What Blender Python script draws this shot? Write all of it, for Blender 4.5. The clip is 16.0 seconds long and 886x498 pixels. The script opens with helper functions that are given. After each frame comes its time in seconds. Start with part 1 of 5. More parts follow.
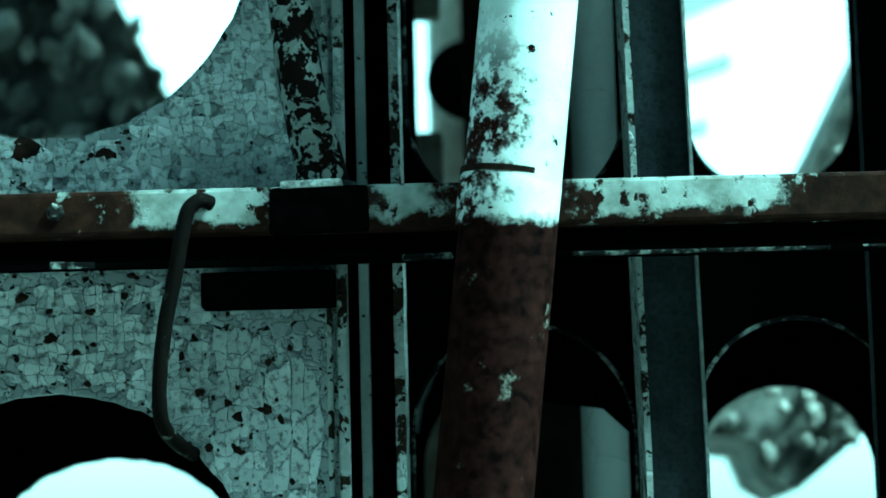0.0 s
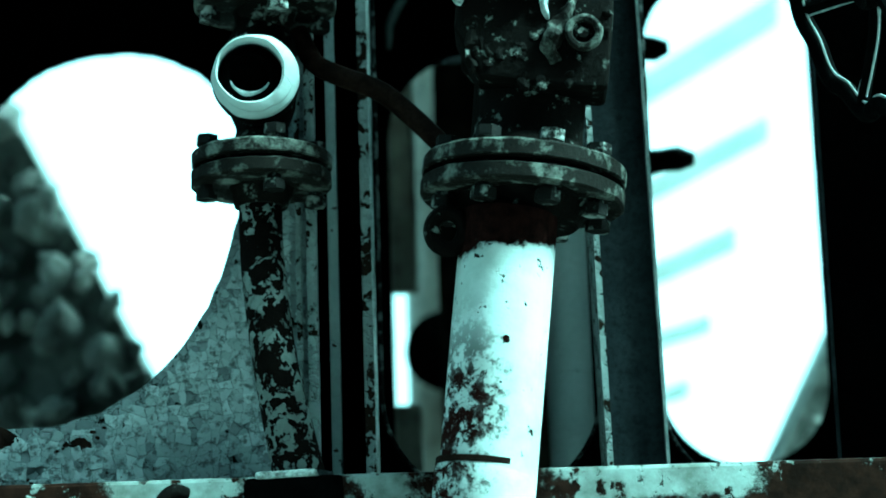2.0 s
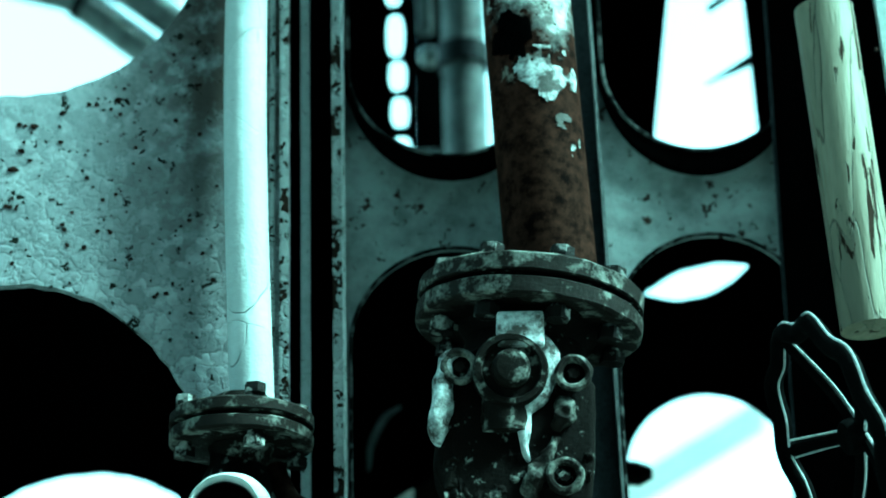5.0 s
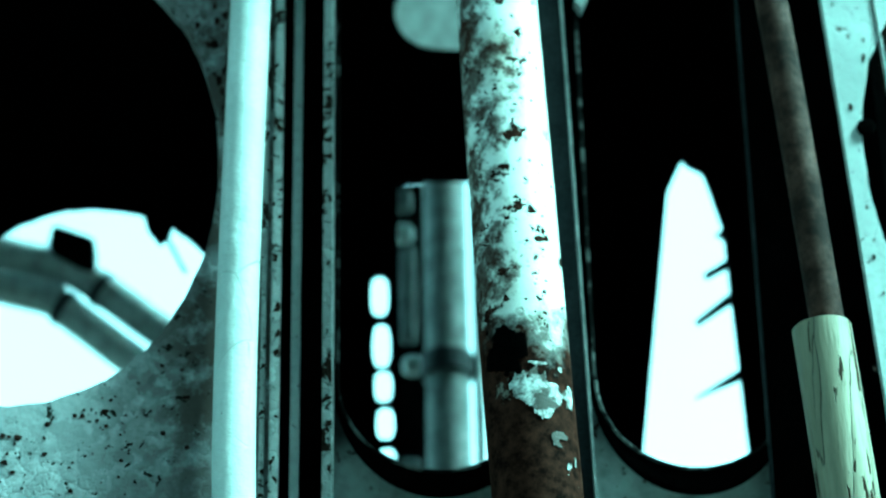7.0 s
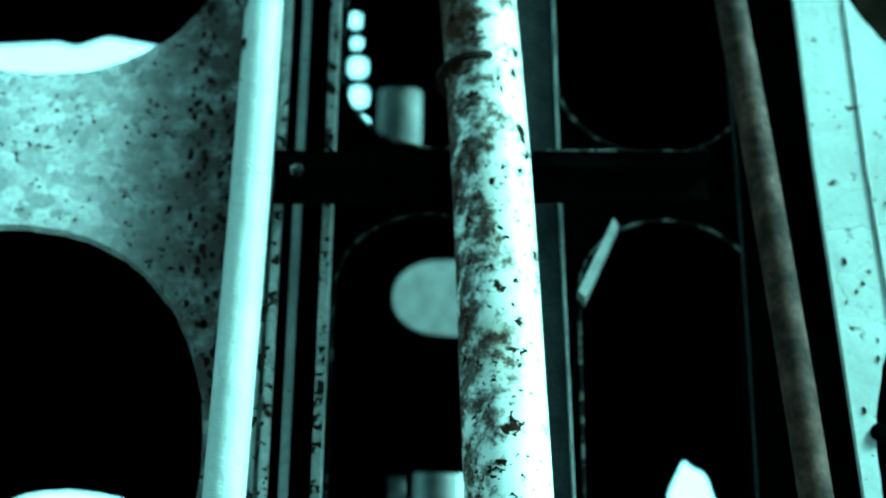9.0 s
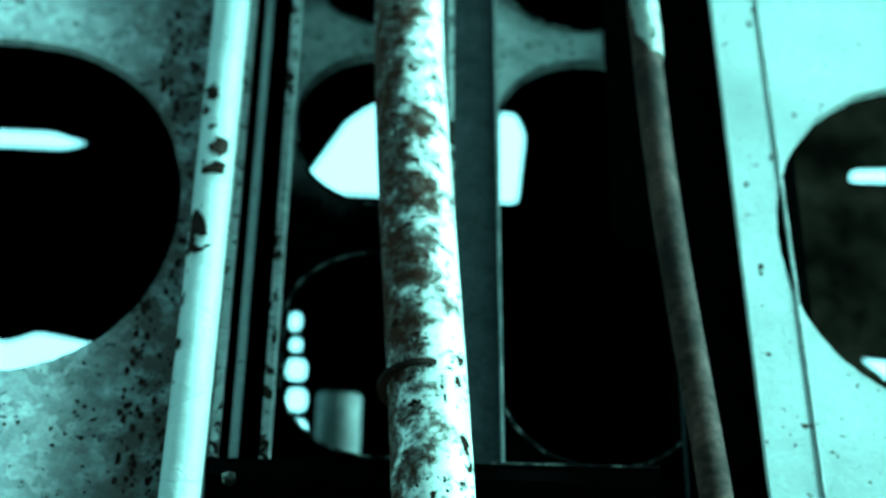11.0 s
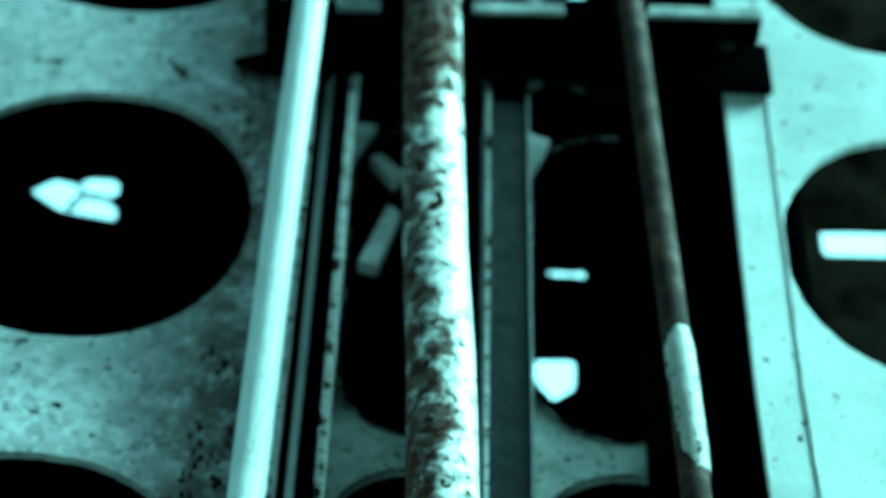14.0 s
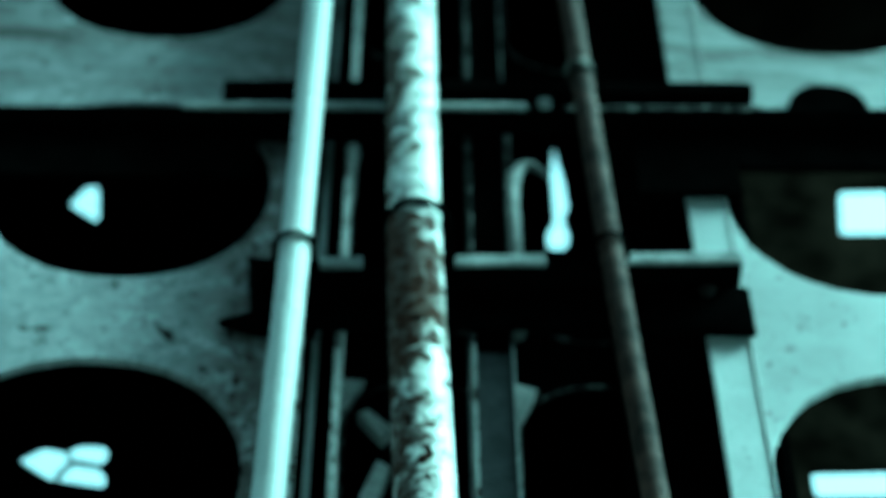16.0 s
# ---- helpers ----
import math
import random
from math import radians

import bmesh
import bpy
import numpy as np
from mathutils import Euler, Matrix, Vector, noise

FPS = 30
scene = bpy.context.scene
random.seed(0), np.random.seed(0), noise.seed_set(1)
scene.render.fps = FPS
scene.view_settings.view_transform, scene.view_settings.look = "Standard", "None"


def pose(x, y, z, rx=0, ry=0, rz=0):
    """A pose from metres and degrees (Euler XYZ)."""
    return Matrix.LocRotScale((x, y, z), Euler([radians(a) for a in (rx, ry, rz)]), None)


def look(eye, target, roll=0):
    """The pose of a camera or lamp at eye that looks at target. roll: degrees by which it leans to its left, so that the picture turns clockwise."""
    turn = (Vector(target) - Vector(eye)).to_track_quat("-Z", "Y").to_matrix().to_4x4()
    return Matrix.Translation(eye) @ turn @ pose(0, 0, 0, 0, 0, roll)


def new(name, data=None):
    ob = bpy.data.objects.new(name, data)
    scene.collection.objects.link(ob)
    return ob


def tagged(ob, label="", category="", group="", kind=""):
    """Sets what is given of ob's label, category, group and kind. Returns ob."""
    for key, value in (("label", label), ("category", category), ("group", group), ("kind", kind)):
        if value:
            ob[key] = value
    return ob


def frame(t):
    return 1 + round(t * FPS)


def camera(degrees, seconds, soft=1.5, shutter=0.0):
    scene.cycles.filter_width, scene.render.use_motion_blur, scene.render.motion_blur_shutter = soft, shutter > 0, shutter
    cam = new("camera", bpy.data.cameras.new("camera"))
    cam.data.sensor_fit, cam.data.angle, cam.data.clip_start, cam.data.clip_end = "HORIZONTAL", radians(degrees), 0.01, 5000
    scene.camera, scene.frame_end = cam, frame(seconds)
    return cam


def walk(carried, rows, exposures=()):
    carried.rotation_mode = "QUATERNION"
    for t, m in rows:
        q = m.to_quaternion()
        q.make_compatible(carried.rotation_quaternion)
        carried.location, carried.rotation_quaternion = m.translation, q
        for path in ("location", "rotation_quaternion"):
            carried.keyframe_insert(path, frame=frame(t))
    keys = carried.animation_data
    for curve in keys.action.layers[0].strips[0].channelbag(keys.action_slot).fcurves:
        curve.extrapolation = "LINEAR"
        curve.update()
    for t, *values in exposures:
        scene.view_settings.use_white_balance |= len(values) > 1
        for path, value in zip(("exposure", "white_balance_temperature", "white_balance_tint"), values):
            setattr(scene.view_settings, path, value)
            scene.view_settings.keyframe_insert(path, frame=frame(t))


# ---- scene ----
import functools

LENS = 19.77
STOPS = 2.5
cam = camera(LENS, 16.0, soft=1.8)
cam.data.dof.use_dof = True
cam.data.dof.focus_distance = 2.45
cam.data.dof.aperture_fstop = 4.0
ROWS = [
    (0, -0.0150, 0.0140, 1.4453, -0.616, 8.313, -1.398),
    (0.5, -0.0103, 0.0098, 1.4562, -0.479, 9.491, -1.435),
    (1, -0.0060, 0.0070, 1.4684, -0.391, 10.731, -1.581),
    (1.5, -0.0037, 0.0074, 1.4837, -0.324, 12.298, -1.717),
    (2, -0.0029, 0.0061, 1.4920, -0.152, 13.695, -1.803),
    (2.5, 0.0001, 0.0000, 1.4998, 0.039, 14.994, -1.739),
    (3, 0.0041, 0.0022, 1.5106, 0.172, 16.147, -1.632),
    (3.5, 0.0091, 0.0090, 1.5220, 0.109, 17.106, -1.601),
    (4, 0.0161, 0.0165, 1.5410, -0.004, 18.450, -1.560),
    (4.2, 0.0182, 0.0191, 1.5504, -0.042, 19.195, -1.533),
    (6.3, -0.0217, 0.0509, 1.5928, 1.376, 26.277, -1.165),
    (6.4, -0.0223, 0.0529, 1.5956, 1.395, 26.646, -1.186),
    (6.5, -0.0227, 0.0548, 1.5984, 1.413, 27.008, -1.202),
    (7, -0.0238, 0.0628, 1.6103, 1.481, 28.632, -1.142),
    (7.5, -0.0239, 0.0788, 1.6209, 1.537, 30.170, -0.864),
    (8, -0.0235, 0.1051, 1.6414, 1.521, 31.797, -0.496),
    (8.5, -0.0224, 0.1346, 1.6589, 1.523, 33.377, 0.031),
    (9, -0.0223, 0.1595, 1.6817, 1.652, 34.956, 0.572),
    (9.2, -0.0227, 0.1702, 1.6895, 1.766, 35.683, 0.759),
    (11.3, -0.0229, 0.2586, 1.7789, 3.384, 42.524, 0.823),
    (11.4, -0.0218, 0.2624, 1.7836, 3.345, 42.789, 0.845),
    (11.5, -0.0208, 0.2661, 1.7884, 3.297, 43.056, 0.872),
    (12, -0.0187, 0.2828, 1.8120, 2.866, 44.475, 1.124),
    (12.5, -0.0164, 0.3019, 1.8351, 2.485, 45.635, 1.610),
    (13, -0.0122, 0.3185, 1.8655, 2.117, 47.236, 2.033),
    (13.5, -0.0092, 0.3386, 1.8899, 1.776, 48.990, 2.390),
    (14, -0.0127, 0.3484, 1.9001, 1.709, 50.607, 2.236),
    (14.5, -0.0137, 0.3505, 1.8970, 1.597, 51.872, 1.697),
    (15, -0.0186, 0.3511, 1.8936, 1.597, 53.251, 1.195),
    (15.5, -0.0162, 0.3513, 1.8902, 1.610, 54.714, 0.674),
    (16, -0.0100, 0.3527, 1.8884, 1.975, 56.478, -0.013),
]
walk(cam, [(t, pose(x, y, z, 90 + pitch, 0, -yaw) @ pose(0, 0, 0, 0, 0, roll)) for t, x, y, z, yaw, pitch, roll in ROWS],
     exposures=[(0.0, STOPS, 4090, -62), (4.2, STOPS, 4110, -62), (7.0, STOPS, 4000, -66), (12.5, STOPS - 0.1, 3860, -70), (14.5, STOPS - 0.3, 3930, -66), (16.0, STOPS - 0.65, 4010, -62)])

# ---- light ----
world = bpy.data.worlds.new("overcast_sky")
scene.world = world
world.use_nodes = True
wn = world.node_tree
sky = wn.nodes.new("ShaderNodeTexSky")
sky.sky_type = "NISHITA"
sky.sun_disc = False
sky.sun_elevation, sky.sun_rotation = radians(50), radians(100)
sky.air_density, sky.dust_density, sky.ozone_density = 1.0, 4.0, 0.3
grey = wn.nodes.new("ShaderNodeHueSaturation")
grey.inputs["Saturation"].default_value = 0.25
wn.links.new(sky.outputs[0], grey.inputs["Color"])
wn.links.new(grey.outputs[0], wn.nodes["Background"].inputs[0])
wn.nodes["Background"].inputs[1].default_value = 0.15
sun = new("sun", bpy.data.lights.new("sun", "SUN"))
sun.data.energy, sun.data.angle, sun.data.color = 2.5, radians(11), (1.0, 0.97, 0.93)
sun.matrix_world = look((5.2, 0.5, 7.2), (0, 2.5, 1.0))

# ---- materials ----


def mat(name, build, rough=0.7, metal=0.0, gloss=0.35):
    m = bpy.data.materials.new(name)
    m.use_nodes = True
    n, l = m.node_tree.nodes, m.node_tree.links
    b = n["Principled BSDF"]
    b.inputs["Roughness"].default_value, b.inputs["Metallic"].default_value = rough, metal
    b.inputs["Specular IOR Level"].default_value = gloss
    build(n, l, b)
    return m


def ramp(n, l, fac, stops):
    r = n.new("ShaderNodeValToRGB")
    e = r.color_ramp.elements
    e[0].position, e[0].color = stops[0][0], (*stops[0][1], 1)
    e[1].position, e[1].color = stops[-1][0], (*stops[-1][1], 1)
    for pos, col in stops[1:-1]:
        k = e.new(pos)
        k.color = (*col, 1)
    l.new(fac, r.inputs[0])
    return r.outputs[0]


def g(v):
    return (v, v, v)


def noise_tex(n, l, co, scale, detail=6.0, rough=0.6, warp=0.0):
    t = n.new("ShaderNodeTexNoise")
    t.inputs["Scale"].default_value, t.inputs["Detail"].default_value, t.inputs["Roughness"].default_value = scale, detail, rough
    t.inputs["Distortion"].default_value = warp
    l.new(co, t.inputs["Vector"])
    return t.outputs["Fac"]


def mix(n, l, fac, a, b, mode="MIX"):
    m = n.new("ShaderNodeMix")
    m.data_type, m.blend_type = "RGBA", mode
    for s, v in ((0, fac), (6, a), (7, b)):
        if isinstance(v, (int, float)):
            m.inputs[s].default_value = v
        elif isinstance(v, tuple):
            m.inputs[s].default_value = (*v, 1)
        else:
            l.new(v, m.inputs[s])
    return m.outputs[2]


def coords(n, l, sx=1.0, sy=1.0, sz=1.0):
    t = n.new("ShaderNodeTexCoord")
    m = n.new("ShaderNodeMapping")
    m.inputs["Scale"].default_value = (sx, sy, sz)
    l.new(t.outputs["Object"], m.inputs["Vector"])
    return m.outputs[0]


def bump(n, l, b, h, strength, dist):
    k = n.new("ShaderNodeBump")
    k.inputs["Strength"].default_value, k.inputs["Distance"].default_value = strength, dist
    l.new(h, k.inputs["Height"])
    l.new(k.outputs[0], b.inputs["Normal"])


def peeling(paint, dark, rust, flake, chips, cracks=0.035, stretch=1.0, crazed=None, stain=None, relief=0.9, spread=0.75, top_dark=None):
    """Old paint on steel: crazed into flakes, chipped to rust, dirty in runs."""
    def build(n, l, b):
        co = coords(n, l, 1, 1, stretch)
        wob = n.new("ShaderNodeTexNoise")
        wob.inputs["Scale"].default_value, wob.inputs["Detail"].default_value = flake * 0.9, 4
        l.new(co, wob.inputs["Vector"])
        add = mix(n, l, 0.035, co, wob.outputs["Color"], "ADD")
        vor = n.new("ShaderNodeTexVoronoi")
        vor.feature = "DISTANCE_TO_EDGE"
        vor.inputs["Scale"].default_value = flake
        l.new(add, vor.inputs["Vector"])
        cell = n.new("ShaderNodeTexVoronoi")
        cell.inputs["Scale"].default_value = flake
        l.new(add, cell.inputs["Vector"])
        crack = ramp(n, l, vor.outputs["Distance"], [(0.0, g(1)), (cracks, g(0))])
        broad = noise_tex(n, l, co, 5, 5)
        where = ramp(n, l, noise_tex(n, l, co, 9, 6), [(0.42, g(0)), (0.62, g(1))])
        if crazed:
            sep_z = n.new("ShaderNodeSeparateXYZ")
            l.new(co, sep_z.inputs[0])
            mz = n.new("ShaderNodeMapRange")
            mz.inputs["From Min"].default_value, mz.inputs["From Max"].default_value = crazed[1], crazed[0]
            l.new(sep_z.outputs[2], mz.inputs["Value"])
            where = mix(n, l, mz.outputs[0], mix(n, l, 1.0, where, g(0.12), "MULTIPLY"), mix(n, l, 0.75, where, g(1.0)))
        crack = mix(n, l, 1.0, crack, where, "MULTIPLY")
        broken = ramp(n, l, noise_tex(n, l, co, 55, 5, 0.6), [(0.36, g(0)), (0.48, g(1))])
        crack = mix(n, l, 1.0, crack, broken, "MULTIPLY")
        curl = mix(n, l, 1.0, ramp(n, l, vor.outputs["Distance"], [(0.0, g(0)), (0.16, g(0.8)), (0.4, g(1.0))]), where, "MULTIPLY")
        tone = mix(n, l, ramp(n, l, broad, [(0.35, g(0)), (0.68, g(1))]), paint, dark)
        sep = n.new("ShaderNodeSeparateColor")
        l.new(cell.outputs["Color"], sep.inputs[0])
        tone = mix(n, l, ramp(n, l, sep.outputs[0], [(0.1, g(0.0)), (0.9, g(spread))]), tone, dark)
        tone = mix(n, l, ramp(n, l, noise_tex(n, l, co, 150, 5), [(0.4, g(0)), (0.7, g(0.6))]), tone, dark)
        if stain:
            sx = n.new("ShaderNodeSeparateXYZ")
            l.new(co, sx.inputs[0])
            ms = n.new("ShaderNodeMapRange")
            ms.inputs["From Min"].default_value, ms.inputs["From Max"].default_value = stain
            l.new(sx.outputs[0], ms.inputs["Value"])
            runs = ramp(n, l, noise_tex(n, l, co, 18, 8, 0.7), [(0.34, g(0.15)), (0.52, g(0.97))])
            runs = mix(n, l, 1.0, runs, ms.outputs[0], "MULTIPLY")
            if crazed:
                runs = mix(n, l, 1.0, runs, ramp(n, l, mz.outputs[0], [(0.0, g(1)), (1.0, g(0))]), "MULTIPLY")
            tone = mix(n, l, runs, tone, (0.03, 0.023, 0.018))
        # Paint turns darker in drifts between two heights, towards the top.
        if top_dark:
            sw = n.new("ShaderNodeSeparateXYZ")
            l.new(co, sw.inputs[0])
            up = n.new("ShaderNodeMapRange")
            up.inputs["From Min"].default_value, up.inputs["From Max"].default_value = top_dark
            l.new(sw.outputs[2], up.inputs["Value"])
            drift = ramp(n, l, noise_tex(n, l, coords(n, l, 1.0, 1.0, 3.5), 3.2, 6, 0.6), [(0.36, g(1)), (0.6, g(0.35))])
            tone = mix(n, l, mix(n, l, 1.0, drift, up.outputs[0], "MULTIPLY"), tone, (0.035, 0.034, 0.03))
        chip = ramp(n, l, noise_tex(n, l, add, 30, 8, 0.62), [(chips, g(0)), (chips + 0.015, g(1))])
        spots = ramp(n, l, noise_tex(n, l, co, 95, 3, 0.5), [(chips + 0.035, g(0)), (chips + 0.05, g(1))])
        bare = mix(n, l, 1.0, chip, spots, "LIGHTEN")
        rusty = mix(n, l, noise_tex(n, l, co, 60, 6), rust, tuple(c * 0.25 for c in rust))
        col = mix(n, l, crack, tone, tuple(c * 0.1 for c in dark))
        col = mix(n, l, bare, col, rusty)
        l.new(col, b.inputs["Base Color"])
        l.new(ramp(n, l, bare, [(0.0, g(0.56)), (1.0, g(0.85))]), b.inputs["Roughness"])
        l.new(ramp(n, l, bare, [(0.0, g(0.2)), (1.0, g(0.03))]), b.inputs["Specular IOR Level"])
        h = mix(n, l, 1.0, bare, crack, "LIGHTEN")
        h = mix(n, l, 0.85, ramp(n, l, h, [(0, g(1)), (1, g(0))]), noise_tex(n, l, co, 45, 6), "MULTIPLY")
        h = mix(n, l, 0.5, h, mix(n, l, 1.0, curl, mix(n, l, 0.5, cell.outputs["Color"], g(0.6)), "MULTIPLY"))
        bump(n, l, b, h, relief, 0.006)
    return build


def rough_steel(a, c, scale=35, spread=(0.38, 0.66), rough=0.75):
    def build(n, l, b):
        co = coords(n, l)
        f = ramp(n, l, noise_tex(n, l, co, scale, 8, 0.65), [(spread[0], g(0)), (spread[1], g(1))])
        col = mix(n, l, f, a, c)
        col = mix(n, l, ramp(n, l, noise_tex(n, l, co, scale * 6, 4), [(0.45, g(0)), (0.7, g(0.6))]), col, tuple(v * 0.3 for v in a))
        l.new(col, b.inputs["Base Color"])
        l.new(ramp(n, l, f, [(0, g(rough)), (1, g(rough - 0.25))]), b.inputs["Roughness"])
        bump(n, l, b, noise_tex(n, l, co, scale * 2.2, 8, 0.7), 0.6, 0.003)
    return build


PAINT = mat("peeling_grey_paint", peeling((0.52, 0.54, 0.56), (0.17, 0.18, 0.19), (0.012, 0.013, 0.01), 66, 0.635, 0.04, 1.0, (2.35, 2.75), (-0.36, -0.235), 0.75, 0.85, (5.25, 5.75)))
PAINT_SMOOTH = mat("weathered_pale_paint", peeling((0.46, 0.5, 0.5), (0.27, 0.29, 0.29), (0.05, 0.035, 0.025), 12, 0.665, 0.004, relief=0.3, spread=0.06, top_dark=(5.35, 5.75)))
CLEAN_WHITE = mat("clean_white_paint", peeling((0.55, 0.57, 0.57), (0.42, 0.44, 0.44), (0.03, 0.02, 0.015), 8, 0.73, 0.004))
EDGE = mat("chipped_edge_paint", peeling((0.4, 0.42, 0.42), (0.2, 0.21, 0.21), (0.02, 0.014, 0.01), 60, 0.57))
RUST = mat("brown_rust", rough_steel((0.007, 0.0042, 0.0032), (0.021, 0.0125, 0.0095), 40), gloss=0.02)
# Near black: dark steel, with the shade of recesses and undersides painted in.
DARK = mat("black_steel_and_shade", rough_steel((0.0005, 0.0005, 0.0005), (0.0014, 0.0014, 0.0014), 20, (0.38, 0.66), 0.95), gloss=0.0)
SLATE = mat("slate_grey_steel", rough_steel((0.013, 0.0145, 0.017), (0.028, 0.0305, 0.035), 30, (0.35, 0.7), 0.55), gloss=0.06)
LIP = mat("worn_pale_steel", rough_steel((0.1, 0.11, 0.11), (0.22, 0.23, 0.23), 30))
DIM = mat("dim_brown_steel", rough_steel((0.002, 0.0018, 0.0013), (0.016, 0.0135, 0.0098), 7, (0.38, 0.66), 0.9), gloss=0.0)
TUBE = mat("grey_tube_paint", rough_steel((0.28, 0.29, 0.29), (0.5, 0.52, 0.52), 9))
IRON = mat("rusty_cast_iron", rough_steel((0.0022, 0.0014, 0.001), (0.17, 0.17, 0.155), 58, (0.6, 0.67)), gloss=0.04)
FLANGE = mat("worn_flange_steel", rough_steel((0.004, 0.003, 0.0022), (0.15, 0.15, 0.135), 44, (0.55, 0.63)), gloss=0.05)
VALVE_WHITE = mat("worn_white_valve_paint", rough_steel((0.03, 0.026, 0.022), (0.5, 0.52, 0.52), 38, (0.45, 0.6)))
BOLT = mat("bolt_steel", rough_steel((0.006, 0.005, 0.0045), (0.32, 0.32, 0.3), 45, (0.52, 0.62)), gloss=0.1)
BEIGE = mat("faded_beige_paint", rough_steel((0.12, 0.1, 0.075), (0.22, 0.2, 0.16), 6))
def broken_rock(n, l, b, lows=(0.04, 0.15, 0.34, 0.48, 0.58)):
    geo = n.new("ShaderNodeNewGeometry")
    co = coords(n, l)
    stone = ramp(n, l, geo.outputs["Random Per Island"], [(p, g(v)) for p, v in zip((0.0, 0.3, 0.6, 0.85, 1.0), lows)])
    grime = ramp(n, l, noise_tex(n, l, co, 5, 6), [(0.38, g(0.25)), (0.6, g(1))])
    l.new(mix(n, l, 1.0, mix(n, l, 1.0, stone, grime, "MULTIPLY"), (1.0, 0.98, 0.92), "MULTIPLY"), b.inputs["Base Color"])
    bump(n, l, b, noise_tex(n, l, co, 90, 6), 0.6, 0.004)


SCREE = mat("grey_scree", broken_rock, rough=0.9, gloss=0.15)
PALE_SCREE = mat("pale_scree", functools.partial(broken_rock, lows=(0.32, 0.4, 0.45, 0.5, 0.55)), rough=0.9, gloss=0.15)
FACE = mat("dark_rock_face", rough_steel((0.06, 0.06, 0.055), (0.25, 0.25, 0.235), 9, (0.4, 0.6), 0.95), gloss=0.1)
GROUND = mat("gravel_ground", rough_steel((0.15, 0.145, 0.135), (0.27, 0.262, 0.24), 3.0, (0.35, 0.65), 0.95), gloss=0.1)
# Mottled wear, made pale to imitate faces that catch more light.
WORN_LIT = mat("worn_and_lit_rim", rough_steel((0.006, 0.0045, 0.0035), (0.13, 0.13, 0.115), 40, (0.5, 0.62)), gloss=0.08)
WOOD = mat("brown_scaled_pipe", rough_steel((0.008, 0.0045, 0.0035), (0.058, 0.034, 0.027), 24, (0.42, 0.8), 0.8), gloss=0.05)
# Its pale breaks imitate edge highlights along the slot rims.
RIM = mat("broken_pale_rim", rough_steel((0.004, 0.004, 0.004), (0.16, 0.165, 0.16), 42, (0.5, 0.6)), gloss=0.03)
LAGGING = mat("pale_yellowed_lagging", peeling((0.34, 0.32, 0.23), (0.12, 0.11, 0.08), (0.03, 0.02, 0.014), 30, 0.6, 0.02, 0.15))



